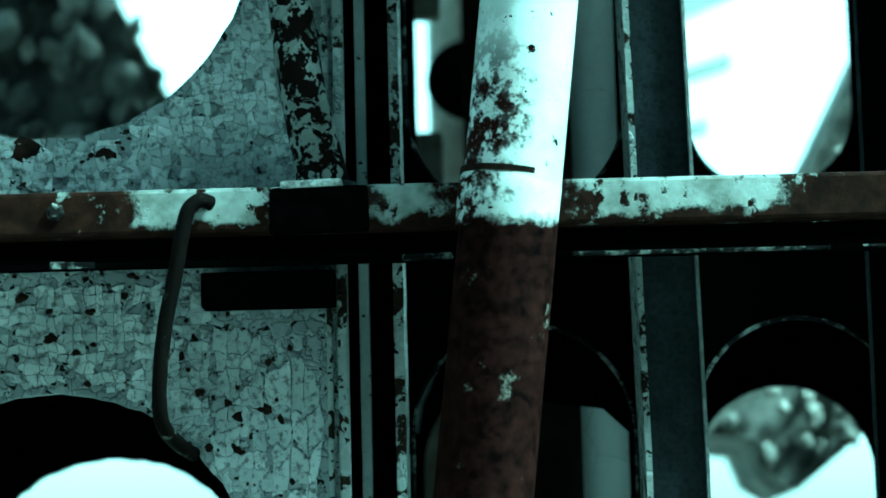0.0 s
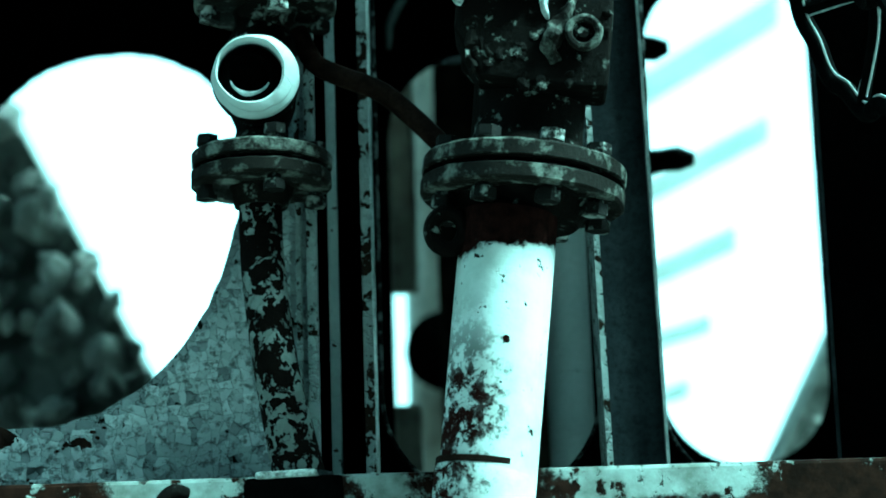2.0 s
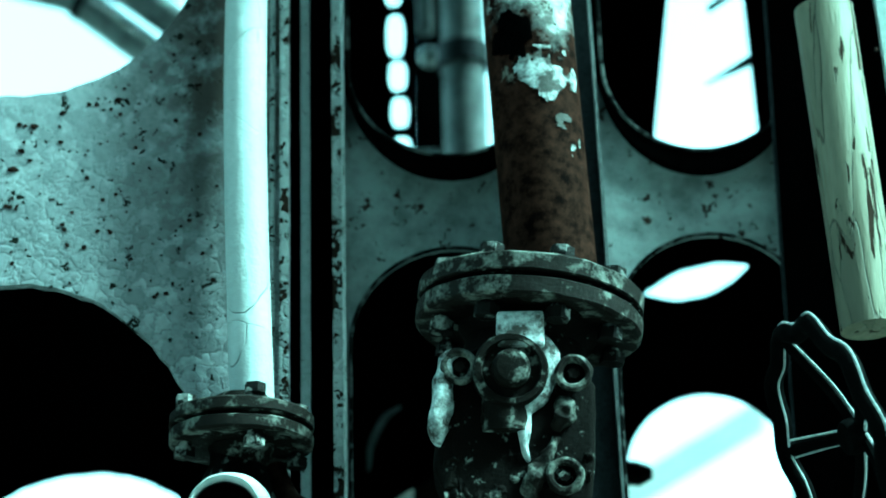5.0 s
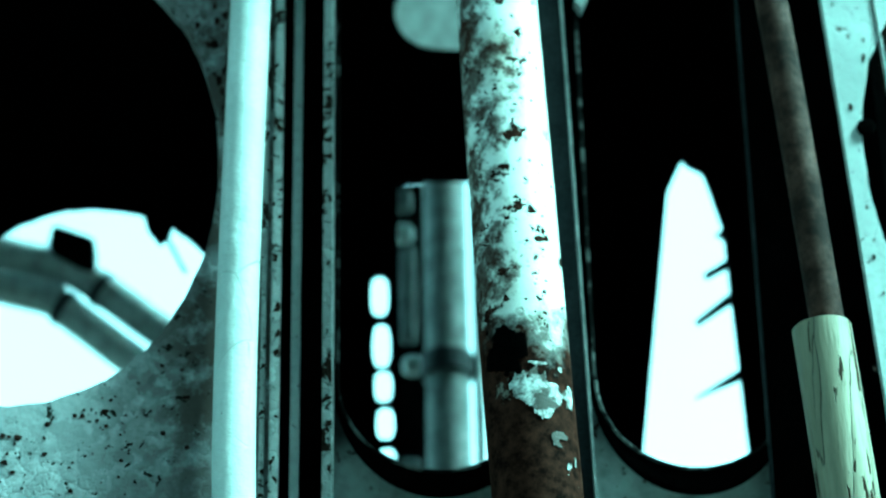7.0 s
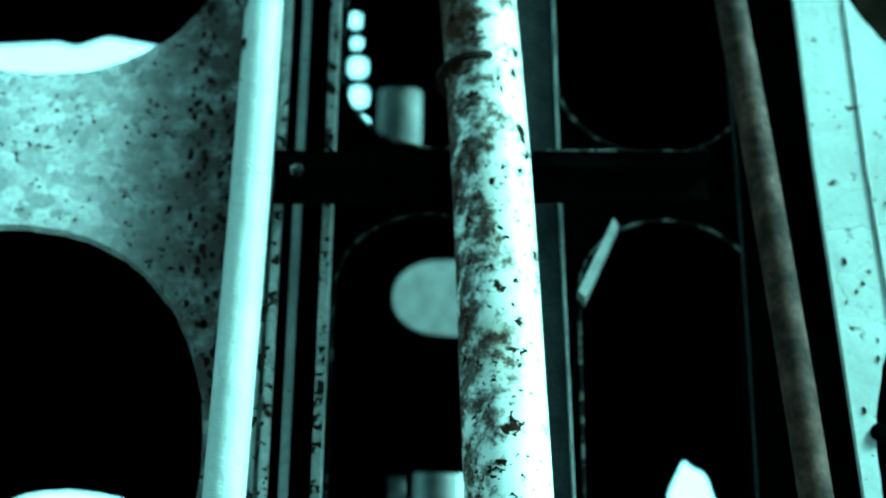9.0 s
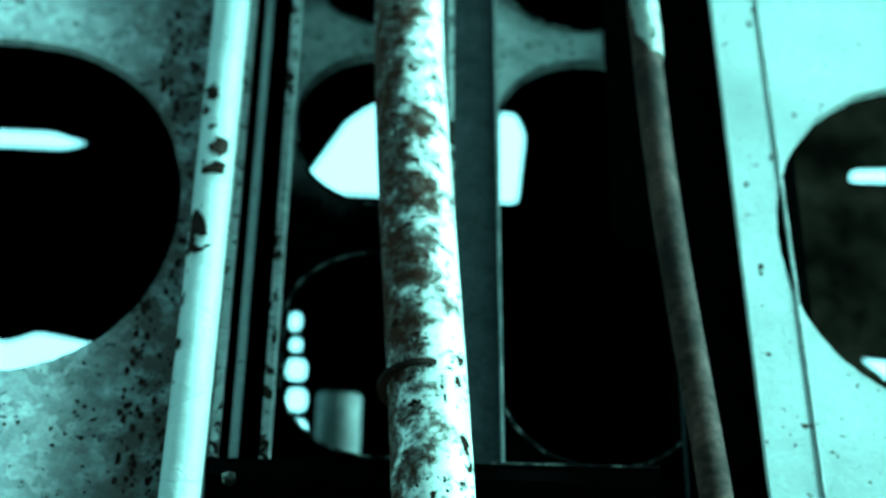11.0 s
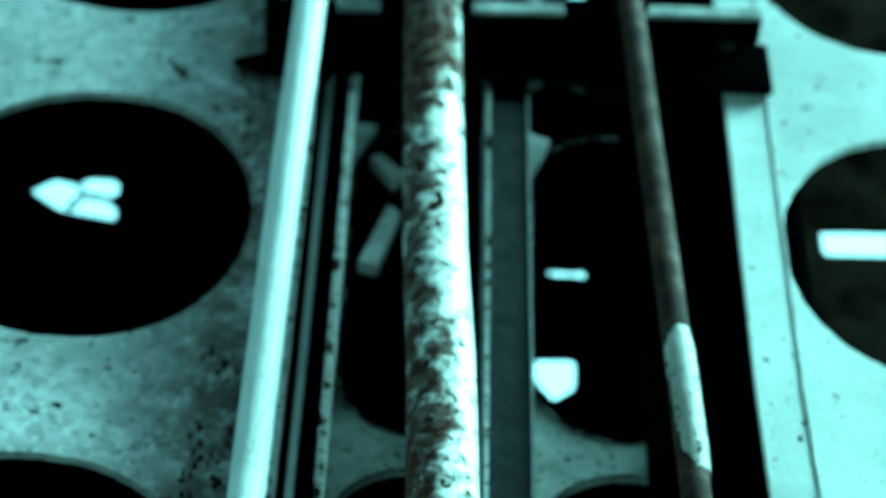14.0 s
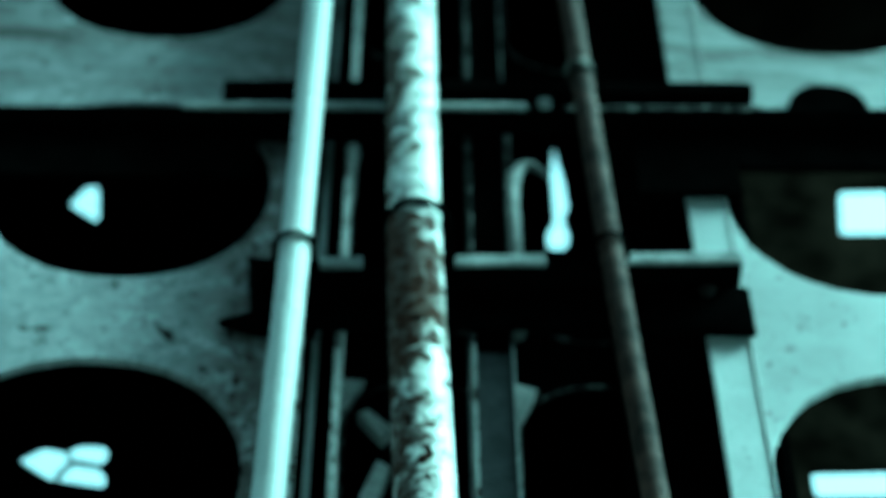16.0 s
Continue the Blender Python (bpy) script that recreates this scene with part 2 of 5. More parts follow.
def banded(paint, dark, rust, zs, amp, chips, side=0.0):
    """Painted pipe: paint left between heights zs with a ragged edge, rust elsewhere; side > 0 adds a rust-stained flank."""
    def build(n, l, b):
        co = coords(n, l)
        sep = n.new("ShaderNodeSeparateXYZ")
        l.new(co, sep.inputs[0])
        nz = n.new("ShaderNodeMath")
        nz.operation = "MULTIPLY_ADD"
        l.new(noise_tex(n, l, co, 22, 6, 0.65), nz.inputs[0])
        nz.inputs[1].default_value = amp
        l.new(sep.outputs[2], nz.inputs[2])
        mr = n.new("ShaderNodeMapRange")
        mr.inputs["From Min"].default_value, mr.inputs["From Max"].default_value = zs[0] - 0.5, zs[1] + 0.5
        l.new(nz.outputs[0], mr.inputs["Value"])
        w = zs[1] - zs[0] + 1.0
        e0, e1 = (0.5 + amp / 2) / w, (0.5 + zs[1] - zs[0] + amp / 2) / w
        keep = ramp(n, l, mr.outputs[0], [(0.0, g(0)), (e0 - 0.002, g(0)), (e0 + 0.002, g(1)), (e1 - 0.002, g(1)), (e1 + 0.002, g(0)), (1.0, g(0))])
        chip = ramp(n, l, noise_tex(n, l, co, 34, 8, 0.62), [(chips, g(1)), (chips + 0.02, g(0))])
        spots = ramp(n, l, noise_tex(n, l, co, 110, 3, 0.5), [(chips + 0.05, g(1)), (chips + 0.07, g(0))])
        keep = mix(n, l, 1.0, keep, mix(n, l, 1.0, chip, spots, "MULTIPLY"), "MULTIPLY")
        tone = mix(n, l, ramp(n, l, noise_tex(n, l, co, 13, 6), [(0.4, g(0)), (0.66, g(1))]), paint, dark)
        rusty = mix(n, l, ramp(n, l, noise_tex(n, l, co, 75, 8, 0.72), [(0.38, g(0)), (0.64, g(1))]), tuple(c * 0.15 for c in rust), tuple(c * 2.0 for c in rust))
        pale = ramp(n, l, noise_tex(n, l, co, 16, 8, 0.7), [(0.64, g(0)), (0.68, g(0.7))])
        rusty = mix(n, l, pale, rusty, (0.16, 0.15, 0.13))
        if side:
            t = n.new("ShaderNodeTexCoord")
            sn = n.new("ShaderNodeSeparateXYZ")
            l.new(t.outputs["Normal"], sn.inputs[0])
            k = n.new("ShaderNodeMath")
            k.operation = "MULTIPLY_ADD"
            l.new(sn.outputs[0], k.inputs[0])
            k.inputs[1].default_value = -0.12 if zs[1] > 4 else -0.27
            l.new(noise_tex(n, l, co, 26, 9, 0.74, 0.2), k.inputs[2])
            if zs[1] > 4:
                height = n.new("ShaderNodeMath")
                height.operation = "MULTIPLY"
                l.new(sep.outputs[2], height.inputs[0])
                height.inputs[1].default_value = 0.125
                worst = ramp(n, l, height.outputs[0], [(z / 8, g(v)) for z, v in ((0, 0.3), (2.9, 0.3), (3.4, 0.42), (3.7, 0.57), (4.1, 0.54), (4.3, 0.42), (4.64, 0.42), (4.72, 0.74), (4.95, 0.78), (5.02, 0.62), (5.06, 0.4), (8, 0.38))])
                more = n.new("ShaderNodeMath")
                more.operation = "MULTIPLY_ADD"
                l.new(worst, more.inputs[0])
                more.inputs[1].default_value = 0.5
                l.new(k.outputs[0], more.inputs[2])
                k = n.new("ShaderNodeMath")
                k.operation = "SUBTRACT"
                l.new(more.outputs[0], k.inputs[0])
                k.inputs[1].default_value = 0.25
            low = 0.0 if zs[1] > 4 else 0.07
            stain = ramp(n, l, k.outputs[0], [(0.44 + low, g(0)), (0.49 + low, g(side * 0.6)), (0.54 + low, g(side * 0.95)), (0.6 + low, g(side))])
            if zs[1] < 4:
                foot = n.new("ShaderNodeMapRange")
                foot.inputs["From Min"].default_value, foot.inputs["From Max"].default_value = 2.02, 1.94
                foot.inputs["To Min"].default_value = 0.06
                l.new(sep.outputs[2], foot.inputs["Value"])
                stain = mix(n, l, 1.0, stain, foot.outputs[0], "MULTIPLY")
            fine = ramp(n, l, noise_tex(n, l, co, 55, 7, 0.72), [(0.47, g(1)), (0.6, g(0.86))] if zs[1] > 4 else [(0.5, g(1)), (0.56, g(0.2))])
            stain = mix(n, l, 1.0, stain, fine, "MULTIPLY")
            tone = mix(n, l, stain, tone, tuple(c * 1.8 for c in rust))
        l.new(mix(n, l, keep, rusty, tone), b.inputs["Base Color"])
        clean = mix(n, l, 1.0, keep, ramp(n, l, stain, [(0, g(1)), (0.7, g(0))]), "MULTIPLY") if side else keep
        l.new(ramp(n, l, clean, [(0, g(0.8)), (1, g(0.4))]), b.inputs["Roughness"])
        l.new(ramp(n, l, clean, [(0, g(0.01)), (1, g(0.12))]), b.inputs["Specular IOR Level"])
        h = mix(n, l, 0.3, keep, noise_tex(n, l, co, 90, 6, 0.7))
        bump(n, l, b, h, 0.6, 0.003)
    return build


def shade_banded(paint, dark, stops, amp=0.12):
    """Old paint with bay shade painted near black, left pale in lit bands of height."""
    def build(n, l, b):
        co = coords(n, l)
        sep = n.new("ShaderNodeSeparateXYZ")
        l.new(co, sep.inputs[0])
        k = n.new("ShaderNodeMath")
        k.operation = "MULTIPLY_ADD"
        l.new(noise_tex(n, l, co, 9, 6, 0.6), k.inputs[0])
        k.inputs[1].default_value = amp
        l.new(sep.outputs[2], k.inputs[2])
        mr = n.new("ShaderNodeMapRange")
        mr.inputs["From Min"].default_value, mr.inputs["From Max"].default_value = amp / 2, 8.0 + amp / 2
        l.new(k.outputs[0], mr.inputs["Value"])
        # 1 where the web is lit, 0 where shade is painted in
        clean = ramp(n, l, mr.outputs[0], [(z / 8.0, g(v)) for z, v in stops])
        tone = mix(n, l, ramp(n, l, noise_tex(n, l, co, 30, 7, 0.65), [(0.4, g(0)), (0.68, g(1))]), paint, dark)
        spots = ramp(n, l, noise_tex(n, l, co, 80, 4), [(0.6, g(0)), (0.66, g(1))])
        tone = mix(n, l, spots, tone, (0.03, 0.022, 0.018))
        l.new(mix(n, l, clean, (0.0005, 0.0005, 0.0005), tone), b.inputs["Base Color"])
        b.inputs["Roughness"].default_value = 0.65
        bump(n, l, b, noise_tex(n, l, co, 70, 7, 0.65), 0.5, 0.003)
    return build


def patched(paint, dark, rust, stops, amp=0.11):
    """Flat bar whose paint is left in patches along its length."""
    def build(n, l, b):
        co = coords(n, l)
        sep = n.new("ShaderNodeSeparateXYZ")
        l.new(co, sep.inputs[0])
        k = n.new("ShaderNodeMath")
        k.operation = "MULTIPLY_ADD"
        l.new(noise_tex(n, l, co, 48, 9, 0.7), k.inputs[0])
        k.inputs[1].default_value = amp
        l.new(sep.outputs[0], k.inputs[2])
        mr = n.new("ShaderNodeMapRange")
        mr.inputs["From Min"].default_value, mr.inputs["From Max"].default_value = -1.0 + amp / 2, 1.0 + amp / 2
        l.new(k.outputs[0], mr.inputs["Value"])
        keep = ramp(n, l, mr.outputs[0], [((x + 1) / 2, g(v)) for x, v in stops])
        low = n.new("ShaderNodeMath")
        low.operation = "MULTIPLY_ADD"
        l.new(noise_tex(n, l, co, 26, 8, 0.65), low.inputs[0])
        low.inputs[1].default_value = 0.05
        l.new(sep.outputs[2], low.inputs[2])
        mz = n.new("ShaderNodeMapRange")
        mz.inputs["From Min"].default_value, mz.inputs["From Max"].default_value = 1.852, 1.857
        l.new(low.outputs[0], mz.inputs["Value"])
        keep = mix(n, l, 1.0, keep, mz.outputs[0], "MULTIPLY")
        keep = mix(n, l, 1.0, keep, ramp(n, l, noise_tex(n, l, co, 36, 9, 0.68), [(0.54, g(1)), (0.575, g(0))]), "MULTIPLY")
        bits = ramp(n, l, noise_tex(n, l, co, 30, 9, 0.7), [(0.6, g(0)), (0.64, g(0.8))])
        keep = mix(n, l, 1.0, keep, bits, "LIGHTEN")
        tone = mix(n, l, ramp(n, l, noise_tex(n, l, co, 24, 6), [(0.38, g(0)), (0.62, g(1))]), paint, dark)
        rusty = mix(n, l, ramp(n, l, noise_tex(n, l, co, 45, 7, 0.7), [(0.42, g(0)), (0.7, g(1))]), tuple(c * 0.3 for c in rust), rust)
        l.new(mix(n, l, keep, rusty, tone), b.inputs["Base Color"])
        l.new(ramp(n, l, keep, [(0, g(0.03)), (1, g(0.3))]), b.inputs["Specular IOR Level"])
        b.inputs["Roughness"].default_value = 0.6
        bump(n, l, b, mix(n, l, 0.4, keep, noise_tex(n, l, co, 80, 6)), 0.7, 0.003)
    return build


RISER_LOW = mat("riser_paint_low", banded((0.64, 0.66, 0.66), (0.44, 0.46, 0.44), (0.0055, 0.0021, 0.0018), (1.815, 2.06), 0.05, 0.645, 1.0))
RISER_HIGH = mat("riser_paint_high", banded((0.62, 0.64, 0.63), (0.4, 0.4, 0.36), (0.012, 0.006, 0.0042), (2.79, 9.0), 0.2, 0.6, 1.0))
# The bays' shade is in this colour, by height; two lit bands stay pale.
WEB = mat("shade_banded_web", shade_banded((0.33, 0.35, 0.35), (0.17, 0.18, 0.18), [(0.0, 0.0), (2.3, 0.0), (2.46, 0.75), (2.58, 1.0), (2.72, 1.0), (2.8, 0.0), (3.95, 0.0), (4.1, 0.7), (4.3, 1.0), (4.36, 0.12), (4.8, 0.0), (8.0, 0.0)]), gloss=0.0)
CROSS = mat("patchy_bar_paint", patched((0.33, 0.35, 0.34), (0.13, 0.135, 0.12), (0.02, 0.0095, 0.0065), [(-1, 0), (-0.34, 0), (-0.33, 1), (-0.21, 1), (-0.2, 0), (-0.11, 0), (-0.1, 1), (-0.045, 1), (-0.035, 0), (0.085, 0), (0.095, 1), (0.275, 1), (0.29, 0), (1, 0)]))
# Bright steel for painted highlights: wheel edges and the valve plug's arc.
EDGE_BRIGHT = mat("highlight_steel", rough_steel((0.3, 0.31, 0.31), (0.5, 0.52, 0.52), 40), gloss=0.4)
WHEEL = mat("black_gloss_paint", rough_steel((0.001, 0.001, 0.001), (0.002, 0.002, 0.002), 40, (0.4, 0.7), 0.8), gloss=0.01)

# ---- builders ----


def thing(name, label, category, group="", kind="", at=(0, 0, 0)):
    ob = new(name)
    ob.empty_display_size = 0.05
    ob.location = at
    return tagged(ob, label, category, group, kind)


def part(name, bm, material, parent=None, label="", smooth=False):
    me = bpy.data.meshes.new(name)
    bmesh.ops.recalc_face_normals(bm, faces=bm.faces)
    if smooth:
        for f in bm.faces:
            f.smooth = True
        for e in bm.edges:
            if len(e.link_faces) == 2 and e.calc_face_angle(0) > 0.6:
                e.smooth = False
    bm.to_mesh(me)
    bm.free()
    me.materials.append(material)
    ob = new(name, me)
    if parent is not None:
        ob.parent = parent
        ob.matrix_parent_inverse = Matrix.Translation(-parent.location) if parent.parent is None else Matrix()
    if label:
        ob["label"] = label
    return ob


def box_bm(x0, x1, y0, y1, z0, z1, bevel=0.0, bm=None):
    bm = bm or bmesh.new()
    made = bmesh.ops.create_cube(bm, size=1.0, matrix=Matrix.Translation(((x0 + x1) / 2, (y0 + y1) / 2, (z0 + z1) / 2)) @ Matrix.Diagonal((x1 - x0, y1 - y0, z1 - z0, 1)))
    if bevel:
        edges = list({e for v in made["verts"] for e in v.link_edges})
        bmesh.ops.bevel(bm, geom=edges, offset=bevel, segments=2, profile=0.6, affect="EDGES")
    return bm


def rounded(points, r=0.012):
    """An outline with its corners rounded off."""
    out = []
    pts = [Vector(q) for q in points]
    for i, b in enumerate(pts):
        a, c = pts[i - 1], pts[(i + 1) % len(pts)]
        p = b + (a - b) * min(0.42, r / (a - b).length)
        q = b + (c - b) * min(0.42, r / (c - b).length)
        out += [tuple((1 - t) ** 2 * p + 2 * t * (1 - t) * b + t * t * q) for t in (0, 0.33, 0.67, 1)]
    return out


def ellipse(cx, cz, a, b, n=110, power=2.15, rag=0.0011):
    out = []
    for i in range(n):
        t = 2 * math.pi * i / n
        c, s = math.cos(t), math.sin(t)
        k = 1 + random.uniform(-rag, rag) / a
        out.append((cx + a * k * math.copysign(abs(c) ** (2 / power), c), cz + b * k * math.copysign(abs(s) ** (2 / power), s)))
    return out


def slot(cx, z0, z1, a, n=22):
    """An upright slot with round ends."""
    out = []
    b = min(a, (z1 - z0) / 2)
    for i in range(n + 1):
        t = math.pi * i / n
        out.append((cx + a * math.cos(t), z1 - b + b * math.sin(t)))
    for i in range(n + 1):
        t = math.pi + math.pi * i / n
        out.append((cx + a * math.cos(t), z0 + b + b * math.sin(t)))
    return out


def plate_bm(outline, holes, y0, y1):
    """A plate in the xz plane, cut through by holes."""
    bm = bmesh.new()
    edges = []
    for loop in [outline] + holes:
        vs = [bm.verts.new((x, y0, z)) for x, z in loop]
        edges += [bm.edges.new((vs[i], vs[(i + 1) % len(vs)])) for i in range(len(vs))]
    bmesh.ops.triangle_fill(bm, use_beauty=True, use_dissolve=False, edges=edges, normal=(0, -1, 0))
    ext = bmesh.ops.extrude_face_region(bm, geom=list(bm.faces))
    bmesh.ops.translate(bm, vec=(0, y1 - y0, 0), verts=[v for v in ext["geom"] if isinstance(v, bmesh.types.BMVert)])
    return bm


def rim_bm(loop, y, r, sides=6):
    return tube_bm([(x, y, z) for x, z in loop], r, sides, closed=True)


def tube_bm(points, r, sides=20, closed=False, caps=True, bm=None):
    """A round bar or pipe along points; r may be one radius or one for each point."""
    bm = bm or bmesh.new()
    pts = [Vector(p) for p in points]
    n = len(pts)
    rs = r if isinstance(r, (list, tuple)) else [r] * n
    rings = []
    side = None
    for i in range(n):
        a = pts[i - 1] if (i or closed) else pts[i]
        b = pts[(i + 1) % n] if (i < n - 1 or closed) else pts[i]
        d = (b - a).normalized()
        if side is None:
            side = d.orthogonal().normalized()
        side = (side - d * side.dot(d)).normalized()
        up = d.cross(side)
        rings.append([bm.verts.new(pts[i] + rs[i] * (math.cos(k * 2 * math.pi / sides) * side + math.sin(k * 2 * math.pi / sides) * up)) for k in range(sides)])
    for i in range(n if closed else n - 1):
        p, q = rings[i], rings[(i + 1) % n]
        for k in range(sides):
            bm.faces.new((p[k], p[(k + 1) % sides], q[(k + 1) % sides], q[k]))
    if caps and not closed:
        bm.faces.new(rings[0][::-1])
        bm.faces.new(rings[-1])
    return bm


def lathe_bm(profile, at, axis=(0, 0, 1), sides=40, bm=None):
    """A turned body: profile of (radius, height) along axis from at."""
    bm = bm or bmesh.new()
    z = Vector(axis).normalized()
    x = z.orthogonal().normalized()
    y = z.cross(x)
    at = Vector(at)
    rings = [[bm.verts.new(at + z * h + r * (math.cos(2 * math.pi * k / sides) * x + math.sin(2 * math.pi * k / sides) * y)) for k in range(sides)] for r, h in profile]
    for p, q in zip(rings, rings[1:]):
        for k in range(sides):
            bm.faces.new((p[k], p[(k + 1) % sides], q[(k + 1) % sides], q[k]))
    bm.faces.new(rings[0][::-1])
    bm.faces.new(rings[-1])
    return bm


def sheared(bm, k):
    for v in bm.verts:
        v.co.z += k * v.co.x
    return bm


def smooth_path(points, steps=6):
    out = []
    p = [Vector(q) for q in points]
    for i in range(len(p) - 1):
        a, b, c, d = p[max(i - 1, 0)], p[i], p[i + 1], p[min(i + 2, len(p) - 1)]
        for k in range(steps):
            t = k / steps
            out.append(0.5 * (2 * b + (c - a) * t + (2 * a - 5 * b + 4 * c - d) * t * t + (3 * b - a - 3 * c + d) * t ** 3))
    return out + [p[-1]]


def worn(bm, amount, scale=40.0):
    """Dents and pits, so that no face is quite flat."""
    for v in bm.verts:
        v.co += amount * Vector((noise.noise(v.co * scale), noise.noise(v.co * scale + Vector((9, 0, 0))), noise.noise(v.co * scale + Vector((0, 9, 0)))))
    return bm


def box(name, dims, material, parent, label="", bevel=0.002):
    return part(name, box_bm(*dims, bevel), material, parent, label)

# ---- large structure ----
BACK = 3.15
HOLES = [(0.63, 0.30), (1.37, 0.305), (2.235, 0.305), (3.046, 0.29), (3.822, 0.268), (4.563, 0.263), (5.29, 0.26), (6.03, 0.26), (6.77, 0.26)]


def poly(*p):
    return rounded(list(p))


ground = part("ground", box_bm(-60, 60, -40, 80, -0.3, 0.0), GROUND)
tagged(ground, "grey gravel yard ground under the steel tower", "ground", kind="structure")

# outer columns: front and back plates, tall round-ended holes; upper back openings fitted to the camera's view
column = thing("perforated_column", "tall steel box column, peeling grey paint, large oval holes", "column", "outer columns of the tower")
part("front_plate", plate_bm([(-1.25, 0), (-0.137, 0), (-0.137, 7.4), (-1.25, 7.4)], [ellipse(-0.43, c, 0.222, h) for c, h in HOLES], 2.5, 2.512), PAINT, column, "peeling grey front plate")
back_holes = [ellipse(-0.43, 0.63, 0.222, 0.30), ellipse(-0.46, 1.347, 0.215, 0.305), ellipse(-0.43, 2.235, 0.222, 0.3)] + [ellipse(-0.43, 3.085, 0.222, 0.283)]
back_holes += [poly((-0.60, 4.52), (-0.45, 4.522), (-0.405, 4.542), (-0.475, 4.567), (-0.6, 4.565)),
               poly((-0.70, 4.0), (-0.42, 4.0), (-0.35, 4.138), (-0.45, 4.158), (-0.495, 4.135), (-0.52, 4.145), (-0.62, 4.135), (-0.7, 4.10)),
               poly((-0.665, 5.41), (-0.6, 5.354), (-0.5, 5.335), (-0.505, 5.38), (-0.52, 5.395), (-0.505, 5.41), (-0.51, 5.46), (-0.56, 5.462), (-0.58, 5.44), (-0.62, 5.453)),
               poly((-0.677, 6.243), (-0.606, 6.174), (-0.622, 6.322), (-0.645, 6.325))]
for pts in ([(-0.36, 3.352), (-0.318, 3.34), (-0.32, 3.32), (-0.334, 3.302), (-0.352, 3.325)], [(-0.327, 3.312), (-0.322, 3.314), (-0.296, 3.262), (-0.301, 3.26)], [(-0.588, 5.447), (-0.582, 5.452), (-0.564, 5.404), (-0.5, 5.389), (-0.499, 5.378), (-0.566, 5.391)], [(-0.591, 5.358), (-0.569, 5.398), (-0.563, 5.39), (-0.582, 5.349)]):
    part("torn_tab", plate_bm(pts, [], BACK - 0.006, BACK - 0.001), DARK, column, "torn tab hanging in the opening")
# Back and side plates are black: the column's inner shade is in their colour.
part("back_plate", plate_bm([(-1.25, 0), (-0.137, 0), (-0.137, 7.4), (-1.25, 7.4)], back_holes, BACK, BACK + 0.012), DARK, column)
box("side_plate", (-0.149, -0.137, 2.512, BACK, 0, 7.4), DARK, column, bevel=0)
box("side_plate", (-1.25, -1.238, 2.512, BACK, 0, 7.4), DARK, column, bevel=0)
box("edge_strip", (-0.147, -0.137, 2.488, 2.499, 0, 7.4), EDGE, column, "chipped pale edge strip")
box("edge_strip", (-0.158, -0.152, 2.494, 2.499, 0, 7.4), EDGE, column)

for x, z, r in ((-0.46, 1.917, 0.017), (-0.375, 1.914, 0.011), (-0.40, 1.905, 0.005), (-0.245, 1.648, 0.009), (-0.222, 1.655, 0.008), (-0.43, 1.73, 0.008), (-0.405, 1.715, 0.006), (-0.39, 1.755, 0.005), (-0.35, 1.79, 0.004), (-0.46, 1.77, 0.006), (-0.41, 2.72, 0.004), (-0.47, 2.70, 0.005), (-0.38, 2.735, 0.004), (-0.32, 2.75, 0.003), (-0.43, 2.67, 0.005), (-0.45, 2.64, 0.003)):
    bm = bmesh.new()
    bmesh.ops.create_icosphere(bm, subdivisions=2, radius=1.0, matrix=Matrix.Translation((x, 2.5, z)) @ Matrix.Diagonal((r * 1.2, 0.0022, r * 0.8, 1)))
    for v in bm.verts:
        k = 1 + 0.6 * noise.noise(v.co * 160)
        v.co.x, v.co.z = x + (v.co.x - x) * k, z + (v.co.z - z) * k
    part("rust_pit", bm, RUST, column, "dark rust pit")


def flake_mat(n, l, b):
    geo = n.new("ShaderNodeNewGeometry")
    co = coords(n, l)
    tone = ramp(n, l, geo.outputs["Random Per Island"], [(0.0, (0.4, 0.42, 0.43)), (0.55, (0.54, 0.56, 0.58)), (0.88, (0.64, 0.66, 0.68)), (1.0, (0.78, 0.8, 0.81))])
    tone = mix(n, l, ramp(n, l, noise_tex(n, l, co, 11, 5), [(0.4, g(0)), (0.64, g(0.75))]), tone, (0.24, 0.252, 0.262))
    l.new(mix(n, l, ramp(n, l, noise_tex(n, l, co, 130, 7, 0.7), [(0.5, g(0)), (0.62, g(0.85))]), tone, (0.05, 0.05, 0.048)), b.inputs["Base Color"])
    bump(n, l, b, noise_tex(n, l, co, 120, 5), 0.5, 0.002)


